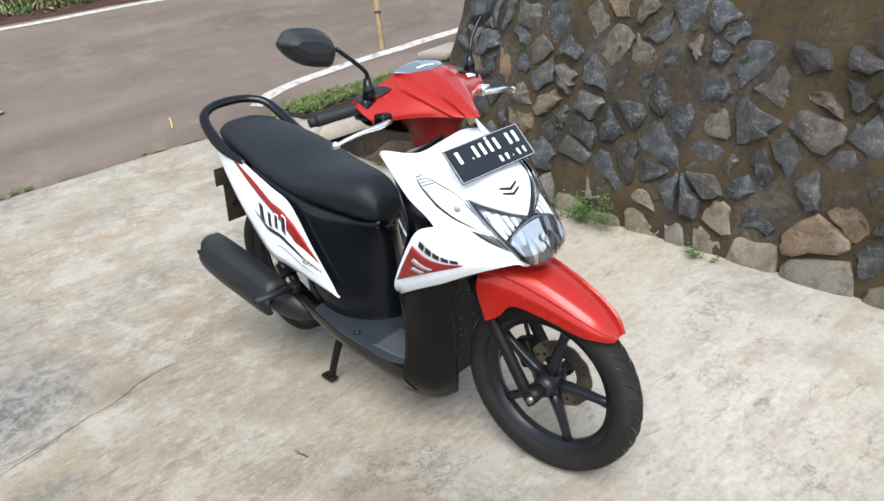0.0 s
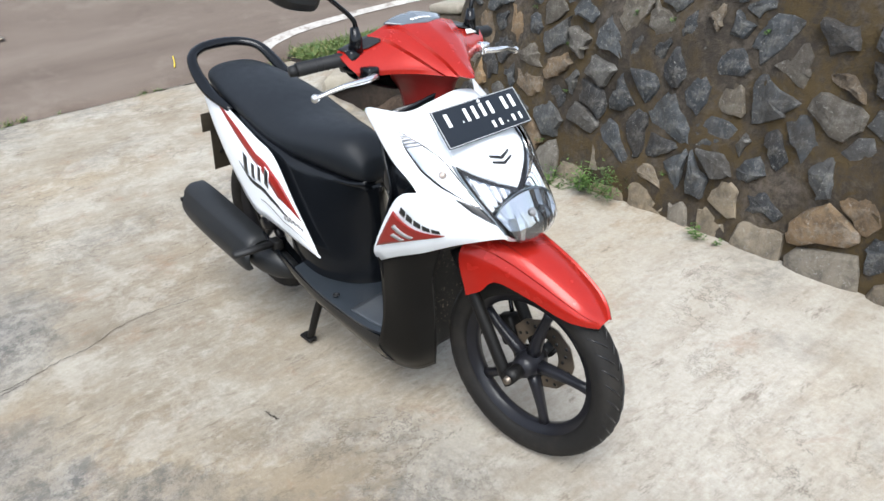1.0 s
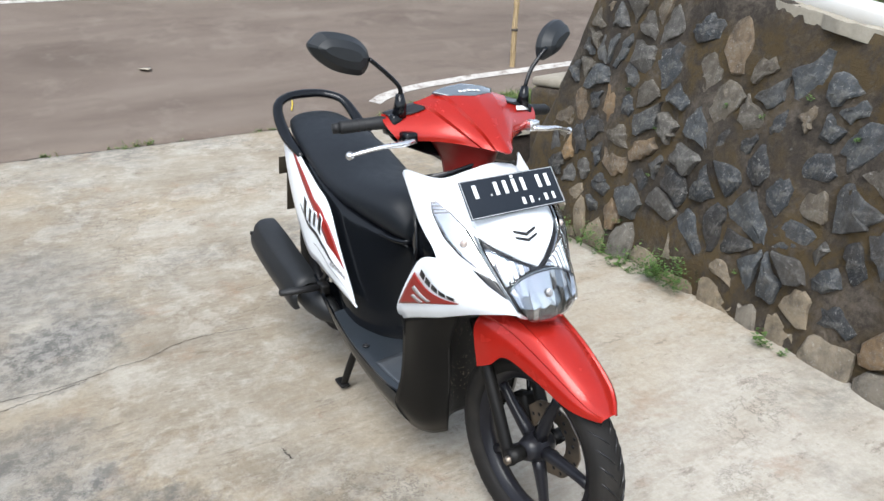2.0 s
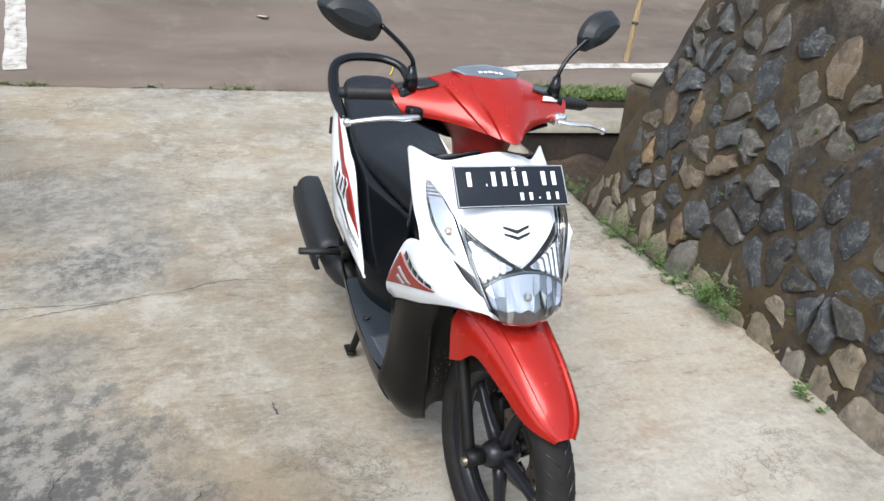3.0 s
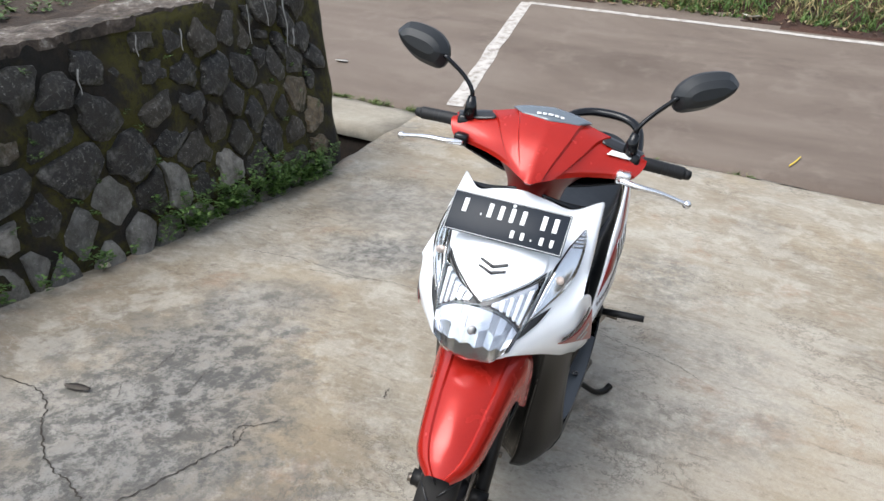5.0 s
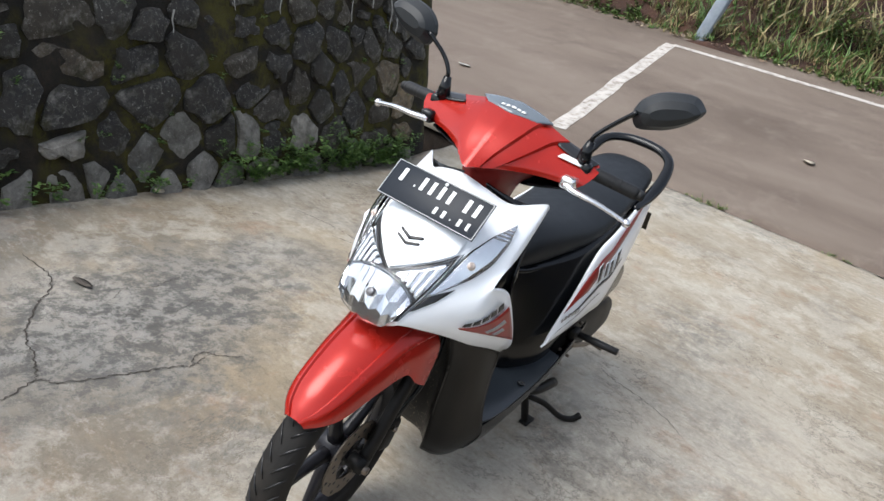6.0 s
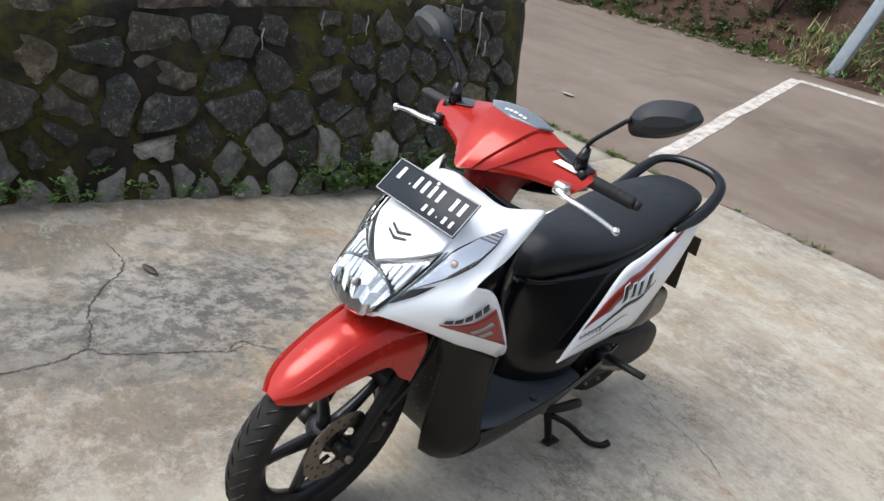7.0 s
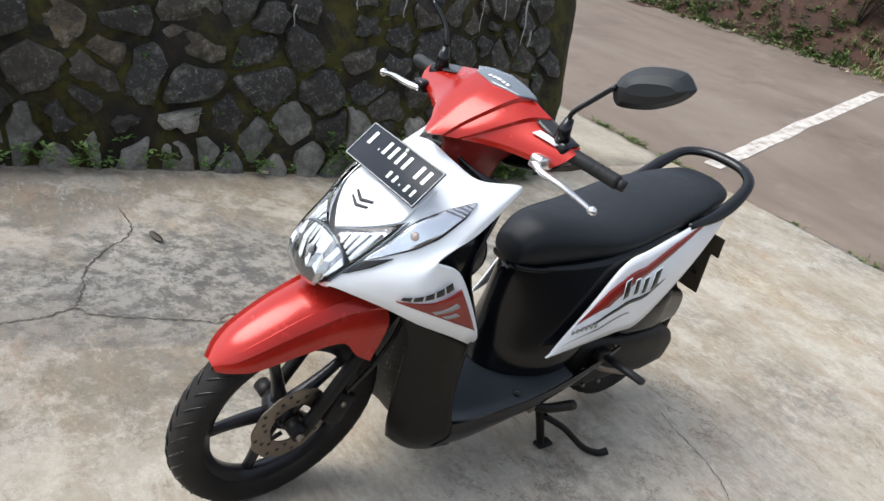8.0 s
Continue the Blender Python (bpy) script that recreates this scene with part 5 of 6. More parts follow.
def disc():
    bm = bmesh.new()
    n, ri, ro = 48, 0.052, 0.096
    ring = []
    for k in range(n):
        a = 2 * math.pi * k / n
        wob = 0.0016 * math.cos(a * 12)
        ring.append([bm.verts.new((r * math.cos(a), y, AX_R + r * math.sin(a))) for r, y in ((ri, 0.046), (ro + wob, 0.046), (ro + wob, 0.050), (ri, 0.050))])
    for k in range(n):
        a, b = ring[k], ring[(k + 1) % n]
        for i in range(4):
            bm.faces.new((a[i], a[(i + 1) % 4], b[(i + 1) % 4], b[i]))
    return bm


sp("brake_disc", disc(), STEEL, "drilled steel brake disc with brown tint", fw, steer=True, edge=40)
for k in range(24):
    a = 2 * math.pi * k / 24
    r_ = (0.064, 0.075, 0.086)[k % 3]
    sp("drill_hole", tube([(r_ * math.cos(a), 0.0455, AX_R + r_ * math.sin(a)), (r_ * math.cos(a), 0.0506, AX_R + r_ * math.sin(a))], 0.0048, 8), STICK_BLACK, "", fw, steer=True)
for k in range(5):
    a = 2 * math.pi * k / 5 + 0.3
    sp("disc_arm", tube([(0.03 * math.cos(a), 0.046, AX_R + 0.03 * math.sin(a)), (0.055 * math.cos(a + 0.3), 0.047, AX_R + 0.055 * math.sin(a + 0.3))], 0.006, 6), IRON, "", fw, steer=True)
ax_up = Vector((-0.446, 0, 0.895))
for s_ in (1, -1):
    lo_, hi_ = Vector((-0.012, s_ * 0.068, AX_R - 0.035)), Vector((-0.012, s_ * 0.068, AX_R - 0.035)) + ax_up * 0.36
    leg = sp("fork_leg", tube([tuple(lo_), tuple(lo_ + ax_up * 0.03), tuple(lo_ + ax_up * 0.22), tuple(hi_)], [0.013, 0.016, 0.016, 0.015], 14), IRON, "black telescopic fork leg", steer=True)
    sp("axle_nut", tube([(0, s_ * 0.075, AX_R - 0.005), (0, s_ * 0.098, AX_R - 0.005)], [0.012, 0.010], 6), STEEL, "", leg, steer=True)
    sp("axle_lug", tube([(0, s_ * 0.048, AX_R), (0, s_ * 0.088, AX_R)], 0.019, 12), IRON, "", leg, steer=True)
cal = sp("brake_caliper", rbox((-0.105, 0.058, AX_R + 0.03), (0.055, 0.045, 0.085), 0.010, Matrix.Rotation(radians(-20), 3, "Y")), IRON, "dark brake caliper", steer=True)
sp("caliper_bolt", tube([(-0.10, 0.078, AX_R + 0.055), (-0.10, 0.09, AX_R + 0.055)], 0.007, 6), STEEL, "", cal, steer=True)
sp("brake_hose", tube([(-0.11, 0.07, AX_R + 0.07), (-0.15, 0.09, 0.42), (-0.19, 0.085, 0.52), (-0.22, 0.05, 0.62)], 0.006, 8, seg=20), BLACK, "black brake hose", steer=True)

# front fender
FENDER = Patch([
    [(0.206, 0, 0.446), (0.205, 0.010, 0.445), (0.202, 0.019, 0.442), (0.199, 0.022, 0.436)],
    [(0.186, 0, 0.470), (0.183, 0.027, 0.466), (0.176, 0.043, 0.457), (0.170, 0.047, 0.444)],
    [(0.152, 0, 0.502), (0.147, 0.038, 0.494), (0.138, 0.058, 0.478), (0.131, 0.063, 0.454)],
    [(0.078, 0, 0.546), (0.073, 0.046, 0.537), (0.058, 0.071, 0.514), (0.048, 0.077, 0.484)],
    [(0.000, 0, 0.581), (-0.005, 0.051, 0.572), (-0.022, 0.082, 0.543), (-0.032, 0.089, 0.502)],
    [(-0.052, 0, 0.600), (-0.058, 0.058, 0.590), (-0.080, 0.094, 0.555), (-0.068, 0.102, 0.472)],
    [(-0.095, 0, 0.606), (-0.102, 0.060, 0.596), (-0.130, 0.100, 0.550), (-0.106, 0.108, 0.452)],
], True)


def fender_step(u, v):
    """Sharp folds along the fender's shoulders."""
    return 0.005 * min(1, max(0, (0.34 - u) / 0.024 + 0.5)) - 0.004 * min(1, max(0, (0.55 - u) / 0.024 + 0.5)) * min(1, v * 2)


sp("front_fender", panel(FENDER, 80, 40, 0.004, both=True, warp=fender_step, folds=lambda v: (0.34, 0.55)), RED, "glossy metallic red front fender", steer=True, edge=30)

# handlebar cover, meter visor
COWL = Patch([
    [(-0.352, 0, 1.050), (-0.352, 0.06, 1.045), (-0.350, 0.125, 1.028), (-0.358, 0.218, 1.008)],
    [(-0.308, 0, 1.034), (-0.310, 0.06, 1.028), (-0.318, 0.125, 1.014), (-0.338, 0.226, 0.998)],
    [(-0.260, 0, 1.004), (-0.268, 0.06, 0.999), (-0.290, 0.125, 0.990), (-0.322, 0.222, 0.982)],
    [(-0.213, 0, 0.962), (-0.230, 0.052, 0.964), (-0.270, 0.118, 0.966), (-0.312, 0.212, 0.966)],
    [(-0.170, 0, 0.924), (-0.213, 0.044, 0.940), (-0.266, 0.112, 0.951), (-0.312, 0.202, 0.955)],
])


def cowl_step(u, v):
    """A raised middle with two sharp folds running to the beak."""
    e1, e2 = 0.42 - 0.26 * v, 0.72 - 0.40 * v
    return 0.007 * min(1, max(0, (e1 - u) / 0.024 + 0.5)) + 0.007 * min(1, max(0, (e2 - u) / 0.024 + 0.5))


cowl = sp("handlebar_cover", panel(COWL, 80, 36, 0.004, both=True, warp=cowl_step, folds=lambda v: (0.42 - 0.26 * v, 0.72 - 0.40 * v)), RED, "metallic red handlebar cover with sharp folds", steer=True, edge=30)
CHIN = Patch([
    [(-0.192, 0, 0.938), (-0.222, 0.040, 0.948), (-0.262, 0.085, 0.950), (-0.312, 0.115, 0.950)],
    [(-0.222, 0, 0.915), (-0.242, 0.035, 0.917), (-0.280, 0.070, 0.922), (-0.325, 0.095, 0.930)],
    [(-0.235, 0, 0.885), (-0.252, 0.032, 0.885), (-0.288, 0.058, 0.890), (-0.330, 0.070, 0.900)],
    [(-0.240, 0, 0.850), (-0.256, 0.032, 0.850), (-0.290, 0.055, 0.850), (-0.330, 0.060, 0.860)],
], True)
sp("cover_chin", panel(CHIN, 30, 16, 0.004, both=True), RED_DARK, "dark red lower handlebar cover", cowl, steer=True)
BACK = Patch([
    [(-0.352, 0, 1.058), (-0.352, 0.06, 1.050), (-0.347, 0.125, 1.032), (-0.352, 0.205, 1.013)],
    [(-0.410, 0, 1.020), (-0.405, 0.07, 1.012), (-0.385, 0.13, 1.000), (-0.372, 0.200, 0.985)],
    [(-0.400, 0, 0.960), (-0.395, 0.07, 0.955), (-0.375, 0.12, 0.950), (-0.360, 0.190, 0.950)],
    [(-0.335, 0, 0.900), (-0.335, 0.05, 0.900), (-0.330, 0.09, 0.905), (-0.320, 0.180, 0.938)],
], True)
sp("rear_cover", panel(BACK, 30, 18, 0.004, both=True, flip=-1), BLACK, "black rear handlebar cover with switches", cowl, steer=True)
vis = sp("meter_visor", strip(COWL, [(-0.48, 0.01), (0.0, -0.04), (0.48, 0.01)], [(-0.34, 0.19), (0.0, 0.27), (0.34, 0.19)], 20, 6, 0.004, 0.0155), VISOR, "smoked grey meter visor", steer=True)
for k in range(5):
    u0 = -0.17 + k * 0.07
    sp("name_bar", strip(COWL, [(u0, 0.15), (u0 + 0.05, 0.15)], [(u0, 0.185), (u0 + 0.05, 0.185)], 2, 2, 0.001, 0.0175), MARK, "white bar", vis, steer=True)
sp("sticker", strip(COWL, [(0.74, 0.30), (0.90, 0.27)], [(0.71, 0.40), (0.88, 0.38)], 4, 3, 0.001, 0.0055), MARK, "small white sticker", cowl, steer=True)

for s_ in (1, -1):
    sp("mirror_recess", strip(COWL, [(0.60, -0.02), (0.80, -0.03), (0.99, 0.0)], [(0.66, 0.22), (0.80, 0.27), (0.95, 0.20)], 10, 4, 0.002, 0.0045, s_), STICK_BLACK, "dark recess round the mirror foot", cowl, steer=True)
    bar = [(-0.340, s_ * 0.17, 0.988), (-0.350, s_ * 0.220, 0.990), (-0.366, s_ * 0.265, 0.986), (-0.383, s_ * 0.310, 0.981)]
    sp("switch_box", rbox((-0.345, s_ * 0.196, 0.985), (0.05, 0.03, 0.05), 0.008), BLACK, "black switch housing", steer=True)
    grip = sp("grip", tube(bar, [0.0145, 0.0148, 0.0145, 0.0152], 16, seg=18), GRIP, "black rubber handlebar grip", steer=True)
    for k in range(7):
        f = (k + 0.5) / 7
        q = smooth_line(bar[1:], 14)[int(2 * k)]
        sp("grip_ring", tube([tuple(q + np.array([0, -0.002 * s_, 0])), tuple(q + np.array([-0.001, 0.002 * s_, 0]))], 0.0151, 16), GRIP, "", grip, steer=True)
    sp("bar_end", tube([(-0.382, s_ * 0.309, 0.9812), (-0.388, s_ * 0.326, 0.979)], [0.013, 0.011], 14), GRIP, "", grip, steer=True)
    lev = [(-0.285, s_ * 0.180, 0.957), (-0.272, s_ * 0.215, 0.955), (-0.277, s_ * 0.26, 0.952), (-0.291, s_ * 0.300, 0.943), (-0.299, s_ * 0.327, 0.936)]
    lever = sp("brake_lever", tube(lev, [0.010, 0.009, 0.0075, 0.0068, 0.0065], 10, flat=0.75, seg=26), ALU, "polished aluminium brake lever", steer=True)
    bm_ = bmesh.new()
    bmesh.ops.create_uvsphere(bm_, u_segments=12, v_segments=8, radius=0.0095)
    moved(bm_, Matrix.Translation((-0.301, s_ * 0.330, 0.935)))
    sp("lever_knob", bm_, ALU, "", lever, steer=True)
    sp("lever_holder", rbox((-0.300, s_ * 0.185, 0.962), (0.045, 0.032, 0.028), 0.006), ALU if s_ > 0 else BLACK, "lever clamp", lever, steer=True)
    # mirrors
    mx = -0.335
    mir = sp("mirror", tube([(mx, s_ * 0.185, 1.005), (mx + 0.005, s_ * 0.185, 1.030), (mx + 0.005, s_ * 0.187, 1.055)], [0.017, 0.014, 0.009], 12), BLACK, "black rear-view mirror on a thin stem", steer=True)
    c = Vector((-0.355, 0.307, 1.167)) if s_ > 0 else Vector((-0.337, -0.327, 1.144))
    tilt_ = 0.32 if s_ > 0 else 0.20
    rings = []
    for d, w, h, sx in ((-0.026, 0.062, 0.037, 0.0), (-0.022, 0.066, 0.041, 0.0), (-0.009, 0.066, 0.041, 0.0), (0.013, 0.053, 0.028, 0.0), (0.021, 0.040, 0.012, 0.0)):
        key = [(-1.02, 0.05), (-0.90, 0.55), (-0.52, 0.93), (0.05, 0.98), (0.60, 0.82), (0.90, 0.36), (1.02, 0.0), (0.76, -0.52), (0.22, -0.92), (-0.35, -0.98), (-0.75, -0.88), (-0.96, -0.42)]
        loop_ = smooth_line([*key, key[0]], 30)[:-1]
        ring = [(c.x + d, c.y + s_ * w * p[0], c.z + h * p[1] + tilt_ * w * p[0]) for p in loop_]
        rings.append(ring)
    TURN_ = Matrix.Translation(c) @ Matrix.Rotation(radians(21 if s_ > 0 else -7), 4, 'Z') @ Matrix.Translation(-c)
    end_ = TURN_ @ Vector((c.x + 0.004, c.y - s_ * 0.062, c.z - tilt_ * 0.062))
    sp("stem", tube([(mx + 0.005, s_ * 0.186, 1.04), (mx + 0.008, s_ * 0.189, 1.068), tuple(Vector((mx, s_ * 0.195, 1.082)).lerp(end_, 0.3)), tuple(end_)], 0.0052, 10, seg=20), BLACK, "", mir, steer=True)
    sp("housing", moved(loft(bmesh.new(), rings), TURN_), MIRROR_BLACK, "pointed matt black mirror housing", mir, steer=True, edge=17)
    sp("glass", moved(loft(bmesh.new(), [[(c.x - 0.0245, c.y + (p[1] - c.y) * 0.92, c.z + (p[2] - c.z) * 0.92) for p in rings[0]], [(c.x - 0.0255, c.y + (p[1] - c.y) * 0.9, c.z + (p[2] - c.z) * 0.9) for p in rings[0]]]), TURN_), MIRROR, "mirror glass", mir, steer=True)

# drive case, exhaust, pegs, stands
case = sp("drive_case", loft(bmesh.new(), [superring(x, w, a, b, 20, 3, 0.105) for x, w, a, b in ((-0.80, 0.030, 0.24, 0.36), (-0.84, 0.042, 0.21, 0.385), (-0.95, 0.046, 0.205, 0.39), (-1.10, 0.042, 0.215, 0.37), (-1.25, 0.044, 0.205, 0.375), (-1.34, 0.04, 0.225, 0.355), (-1.38, 0.025, 0.26, 0.32))]), IRON, "dark engine and belt drive case")
sp("air_box", loft(bmesh.new(), [superring(x, w, a, b, 18, 3, 0.115) for x, w, a, b in ((-0.98, 0.03, 0.41, 0.46), (-1.02, 0.045, 0.39, 0.52), (-1.15, 0.045, 0.385, 0.54), (-1.27, 0.035, 0.41, 0.52))]), BLACK, "black air filter box", case)
for k in range(6):
    a = 2 * math.pi * k / 6
    sp("case_bolt", tube([(-0.96 + 0.075 * math.cos(a), 0.147, 0.297 + 0.075 * math.sin(a)), (-0.96 + 0.075 * math.cos(a), 0.157, 0.297 + 0.075 * math.sin(a))], 0.006, 6), STEEL, "", case)
sp("kick_lever", tube([(-0.93, 0.155, 0.31), (-0.93, 0.172, 0.31), (-1.05, 0.178, 0.275), (-1.10, 0.182, 0.268), (-1.10, 0.225, 0.266)], 0.008, 8, seg=24), STEEL, "kick start lever", case)
sp("engine", rbox((-0.86, 0.0, 0.30), (0.24, 0.18, 0.16), 0.02), IRON, "dark engine block")
sp("shock_absorber", tube([(-1.23, 0.10, 0.36), (-1.14, 0.105, 0.62)], 0.026, 14), IRON, "rear shock absorber")
muf = sp("muffler", loft(bmesh.new(), [[(x, y0 + r * math.cos(a) * 0.85, z0 + r * math.sin(a)) for a in (2 * math.pi * k / 20 for k in range(20))] for x, y0, z0, r in ((-0.86, -0.150, 0.270, 0.026), (-0.92, -0.165, 0.280, 0.048), (-0.98, -0.175, 0.290, 0.055), (-1.20, -0.187, 0.330, 0.062), (-1.37, -0.193, 0.362, 0.061), (-1.43, -0.193, 0.374, 0.054), (-1.45, -0.193, 0.378, 0.034))]), MUFFLER, "matt black exhaust muffler with angular heat shield")
HEAT = Patch([[(x, -0.188 - k * 0.070 * math.cos(radians(a)), 0.342 + (-1.22 - x) * 0.19 + k * 0.076 * math.sin(radians(a))) for a in (-30, -4, 30, 70, 112)] for x, k in ((-0.985, 0.72), (-1.01, 0.96), (-1.15, 1.02), (-1.30, 1.04), (-1.415, 0.98), (-1.445, 0.78))])
sp("heat_shield", panel(HEAT, 12, 20, 0.004, warp=lambda u, v: 0.007 * max(0.0, 1 - abs(u - 0.5) / 0.10)), MUFFLER, "ridged grey-black muffler heat shield", muf, edge=32)
for x_ in (-1.06, -1.38):
    q_ = HEAT.at(0.42, (-0.985 - x_) / 0.46)
    sp("bolt", tube([(q_[0], q_[1] + 0.004, q_[2]), (q_[0], q_[1] - 0.006, q_[2] + 0.001)], 0.008, 8), IRON, "", muf)
sp("tail_pipe", tube([(-1.43, -0.185, 0.385), (-1.475, -0.185, 0.378)], 0.014, 12), IRON, "", muf)
sp("exhaust_pipe", tube([(-0.70, -0.04, 0.24), (-0.74, -0.10, 0.205), (-0.82, -0.13, 0.23), (-0.90, -0.155, 0.29)], 0.014, 10, seg=18), IRON, "rusty exhaust pipe", muf)
for s_ in (1, -1):
    peg = sp("passenger_peg", tube([(-0.932, s_ * 0.165, 0.352), (-0.928, s_ * 0.235, 0.360), (-0.922, s_ * 0.312, 0.369)], [0.013, 0.015, 0.014], 12, flat=0.75), GRIP, "black folding passenger peg")
    sp("peg_bracket", rbox((-0.925, s_ * 0.165, 0.352), (0.05, 0.03, 0.035), 0.006), IRON, "", peg)
stand = sp("centre_stand", tube([(-0.80, -0.10, 0.19), (-0.83, -0.125, 0.10), (-0.865, -0.14, 0.006)], [0.014, 0.013, 0.012], 10, seg=12), IRON, "dark steel centre stand, folded down")
tube_ = tube([(-0.80, 0.10, 0.19), (-0.83, 0.125, 0.10), (-0.865, 0.14, 0.006)], [0.014, 0.013, 0.012], 10, seg=12)
sp("stand_leg", tube_, IRON, "", stand)
sp("cross_tube", tube([(-0.80, -0.12, 0.19), (-0.80, 0.13, 0.19)], 0.014, 10), IRON, "", stand)
for s_ in (1, -1):
    sp("stand_foot", rbox((-0.875, s_ * 0.142, 0.008), (0.06, 0.032, 0.012), 0.004), IRON, "", stand)
sp("stand_tang", tube([(-0.83, 0.13, 0.12), (-0.90, 0.17, 0.085), (-0.97, 0.215, 0.03), (-1.02, 0.245, 0.016), (-1.045, 0.26, 0.03)], [0.010, 0.010, 0.010, 0.011, 0.012], 10, seg=20), IRON, "", stand)
side_stand = sp("side_stand", tube([(-0.70, 0.135, 0.205), (-0.76, 0.165, 0.195), (-0.88, 0.175, 0.185)], [0.013, 0.014, 0.016], 10, seg=10), IRON, "folded side stand")
sp("pivot_bolt", tube([(-0.70, 0.12, 0.205), (-0.70, 0.165, 0.205)], 0.014, 10), STEEL, "", side_stand)
sp("spring", tube([(-0.71, 0.15, 0.20), (-0.80, 0.168, 0.192)], 0.008, 8), STEEL, "", side_stand)


# ---- plants and small things ----
def leaf(bm, p, d, up, length, width, bend=0.25):
    """A bent leaf of four faces from p along d."""
    side = d.cross(up)
    if side.length < 1e-4:
        side = d.cross(Vector((1, 0.3, 0.1)))
    side.normalize()
    nrm = side.cross(d).normalized()
    mid, tip = p + d * length * 0.5 + nrm * length * bend * 0.3, p + d * length - nrm * length * bend * 0.4
    v = [bm.verts.new(q) for q in (p, mid + side * width * 0.5, tip, mid - side * width * 0.5, mid - nrm * width * 0.12)]
    for t in ((0, 1, 4), (1, 2, 4), (2, 3, 4), (3, 0, 4)):
        bm.faces.new([v[k] for k in t])


def rand_dir(r, tilt=0.6):
    a = r.uniform(0, 2 * math.pi)
    return Vector((math.cos(a), math.sin(a), r.uniform(-0.1, tilt * 2))).normalized()


def weed(bm, r, base, height, n, size):
    """A leafy weed: leaves up several stems."""
    for _ in range(max(2, n // 9)):
        top = base + Vector((r.gauss(0, height * 0.35), r.gauss(0, height * 0.35), height * r.uniform(0.5, 1.1)))
        for k in range(9):
            f = r.uniform(0.15, 1.0)
            p = base.lerp(top, f) + Vector((r.gauss(0, size * 0.3), r.gauss(0, size * 0.3), 0))
            leaf(bm, p, rand_dir(r, 0.4), Vector((0, 0, 1)), size * r.uniform(0.6, 1.3), size * r.uniform(0.4, 0.7))


def tuft(bm, r, base, height, n, width=0.006, lean=0.5):
    for _ in range(n):
        d = Vector((r.gauss(0, lean), r.gauss(0, lean), 1)).normalized()
        leaf(bm, base + Vector((r.gauss(0, height * 0.15), r.gauss(0, height * 0.15), 0)), d, Vector((r.gauss(0, 1), r.gauss(0, 1), 0.1)), height * r.uniform(0.5, 1.2), width, 0.5)


def stuff(name, bm, mat, label, category):
    return tagged(link_mesh(name, bm, mat, smooth=False, recalc=False), label, category, kind="stuff")


def wall_weeds():
    r = random.Random(4)
    bm = bmesh.new()
    for _ in range(230):
        x = r.choice((r.uniform(-2.5, -0.9), r.uniform(-2.3, 1.6), r.uniform(-2.4, -1.2)))
        dense = 1.0 if x < -0.95 else 0.5
        z = abs(r.gauss(0, 0.05)) * (1.6 if x < -0.9 else 0.7)
        p = WALL_R.face(x, z, 0.03 + r.random() * 0.04)
        weed(bm, r, p, r.uniform(0.03, 0.12) * (0.6 + dense * 0.5), int(22 * dense) + 9, r.uniform(0.016, 0.034))
    for _ in range(46):
        x, z = r.uniform(-2.4, 1.5), r.uniform(0.1, 0.9)
        weed(bm, r, WALL_R.face(x, min(z, WALL_R.ztop(x) - 0.1), 0.02), r.uniform(0.02, 0.05), 9, r.uniform(0.012, 0.024))
    stuff("weeds", bm, LEAF, "small green weeds growing along the foot of the mossy wall", "weeds")
    bm = bmesh.new()
    for x, s, n in ((-0.76, 0.20, 330), (-0.66, 0.17, 240), (-0.86, 0.16, 240), (-0.18, 0.06, 40), (-0.15, 0.04, 20), (-1.25, 0.10, 90), (-1.35, 0.11, 90), (-1.55, 0.08, 70), (-1.7, 0.10, 80), (0.55, 0.05, 20)):
        for _ in range(3):
            weed(bm, r, WALL_L.face(x + r.gauss(0, 0.035), 0.0, 0.05 + 0.05 * r.random()) + Vector((0, 0, -0.01)), s * r.uniform(0.6, 1.1), n // 3, r.uniform(0.012, 0.02))
    for _ in range(22):
        x, z = r.uniform(-1.6, 1.8), r.uniform(0.1, 1.0)
        weed(bm, r, WALL_L.face(x, z, 0.02), 0.025, 9, 0.014)
    for _ in range(70):
        x, y = r.uniform(-3.2, -1.8), r.uniform(1.55, 2.3)
        weed(bm, r, Vector((x, y, ditch_z(x, y))), r.uniform(0.03, 0.09), 12, r.uniform(0.014, 0.024))
    for k in range(46):
        x = -0.95 - 0.9 * r.random() ** 1.3
        weed(bm, r, Vector((x, 1.30 + 0.11 * r.random(), drive_z(x, 1.3) - 0.02)), r.uniform(0.03, 0.10), 16, r.uniform(0.012, 0.024))
    stuff("weeds", bm, LEAF, "green weeds growing at the foot of the stone wall", "weeds")


wall_weeds()


def lawn():
    """Short grass on the ground behind the stone wall."""
    r = random.Random(31)
    bm = bmesh.new()
    for _ in range(900):
        x = r.uniform(-1.2, 2.2)
        p = WALL_L.face(x, WALL_L.ztop(x))
        tuft(bm, r, Vector((x, p.y + 0.34 + abs(r.gauss(0, 0.5)), p.z - 0.04)), r.uniform(0.04, 0.11), 5, 0.007, 0.6)
    stuff("grass", bm, GRASS, "short green grass behind the stone wall", "grass")


lawn()


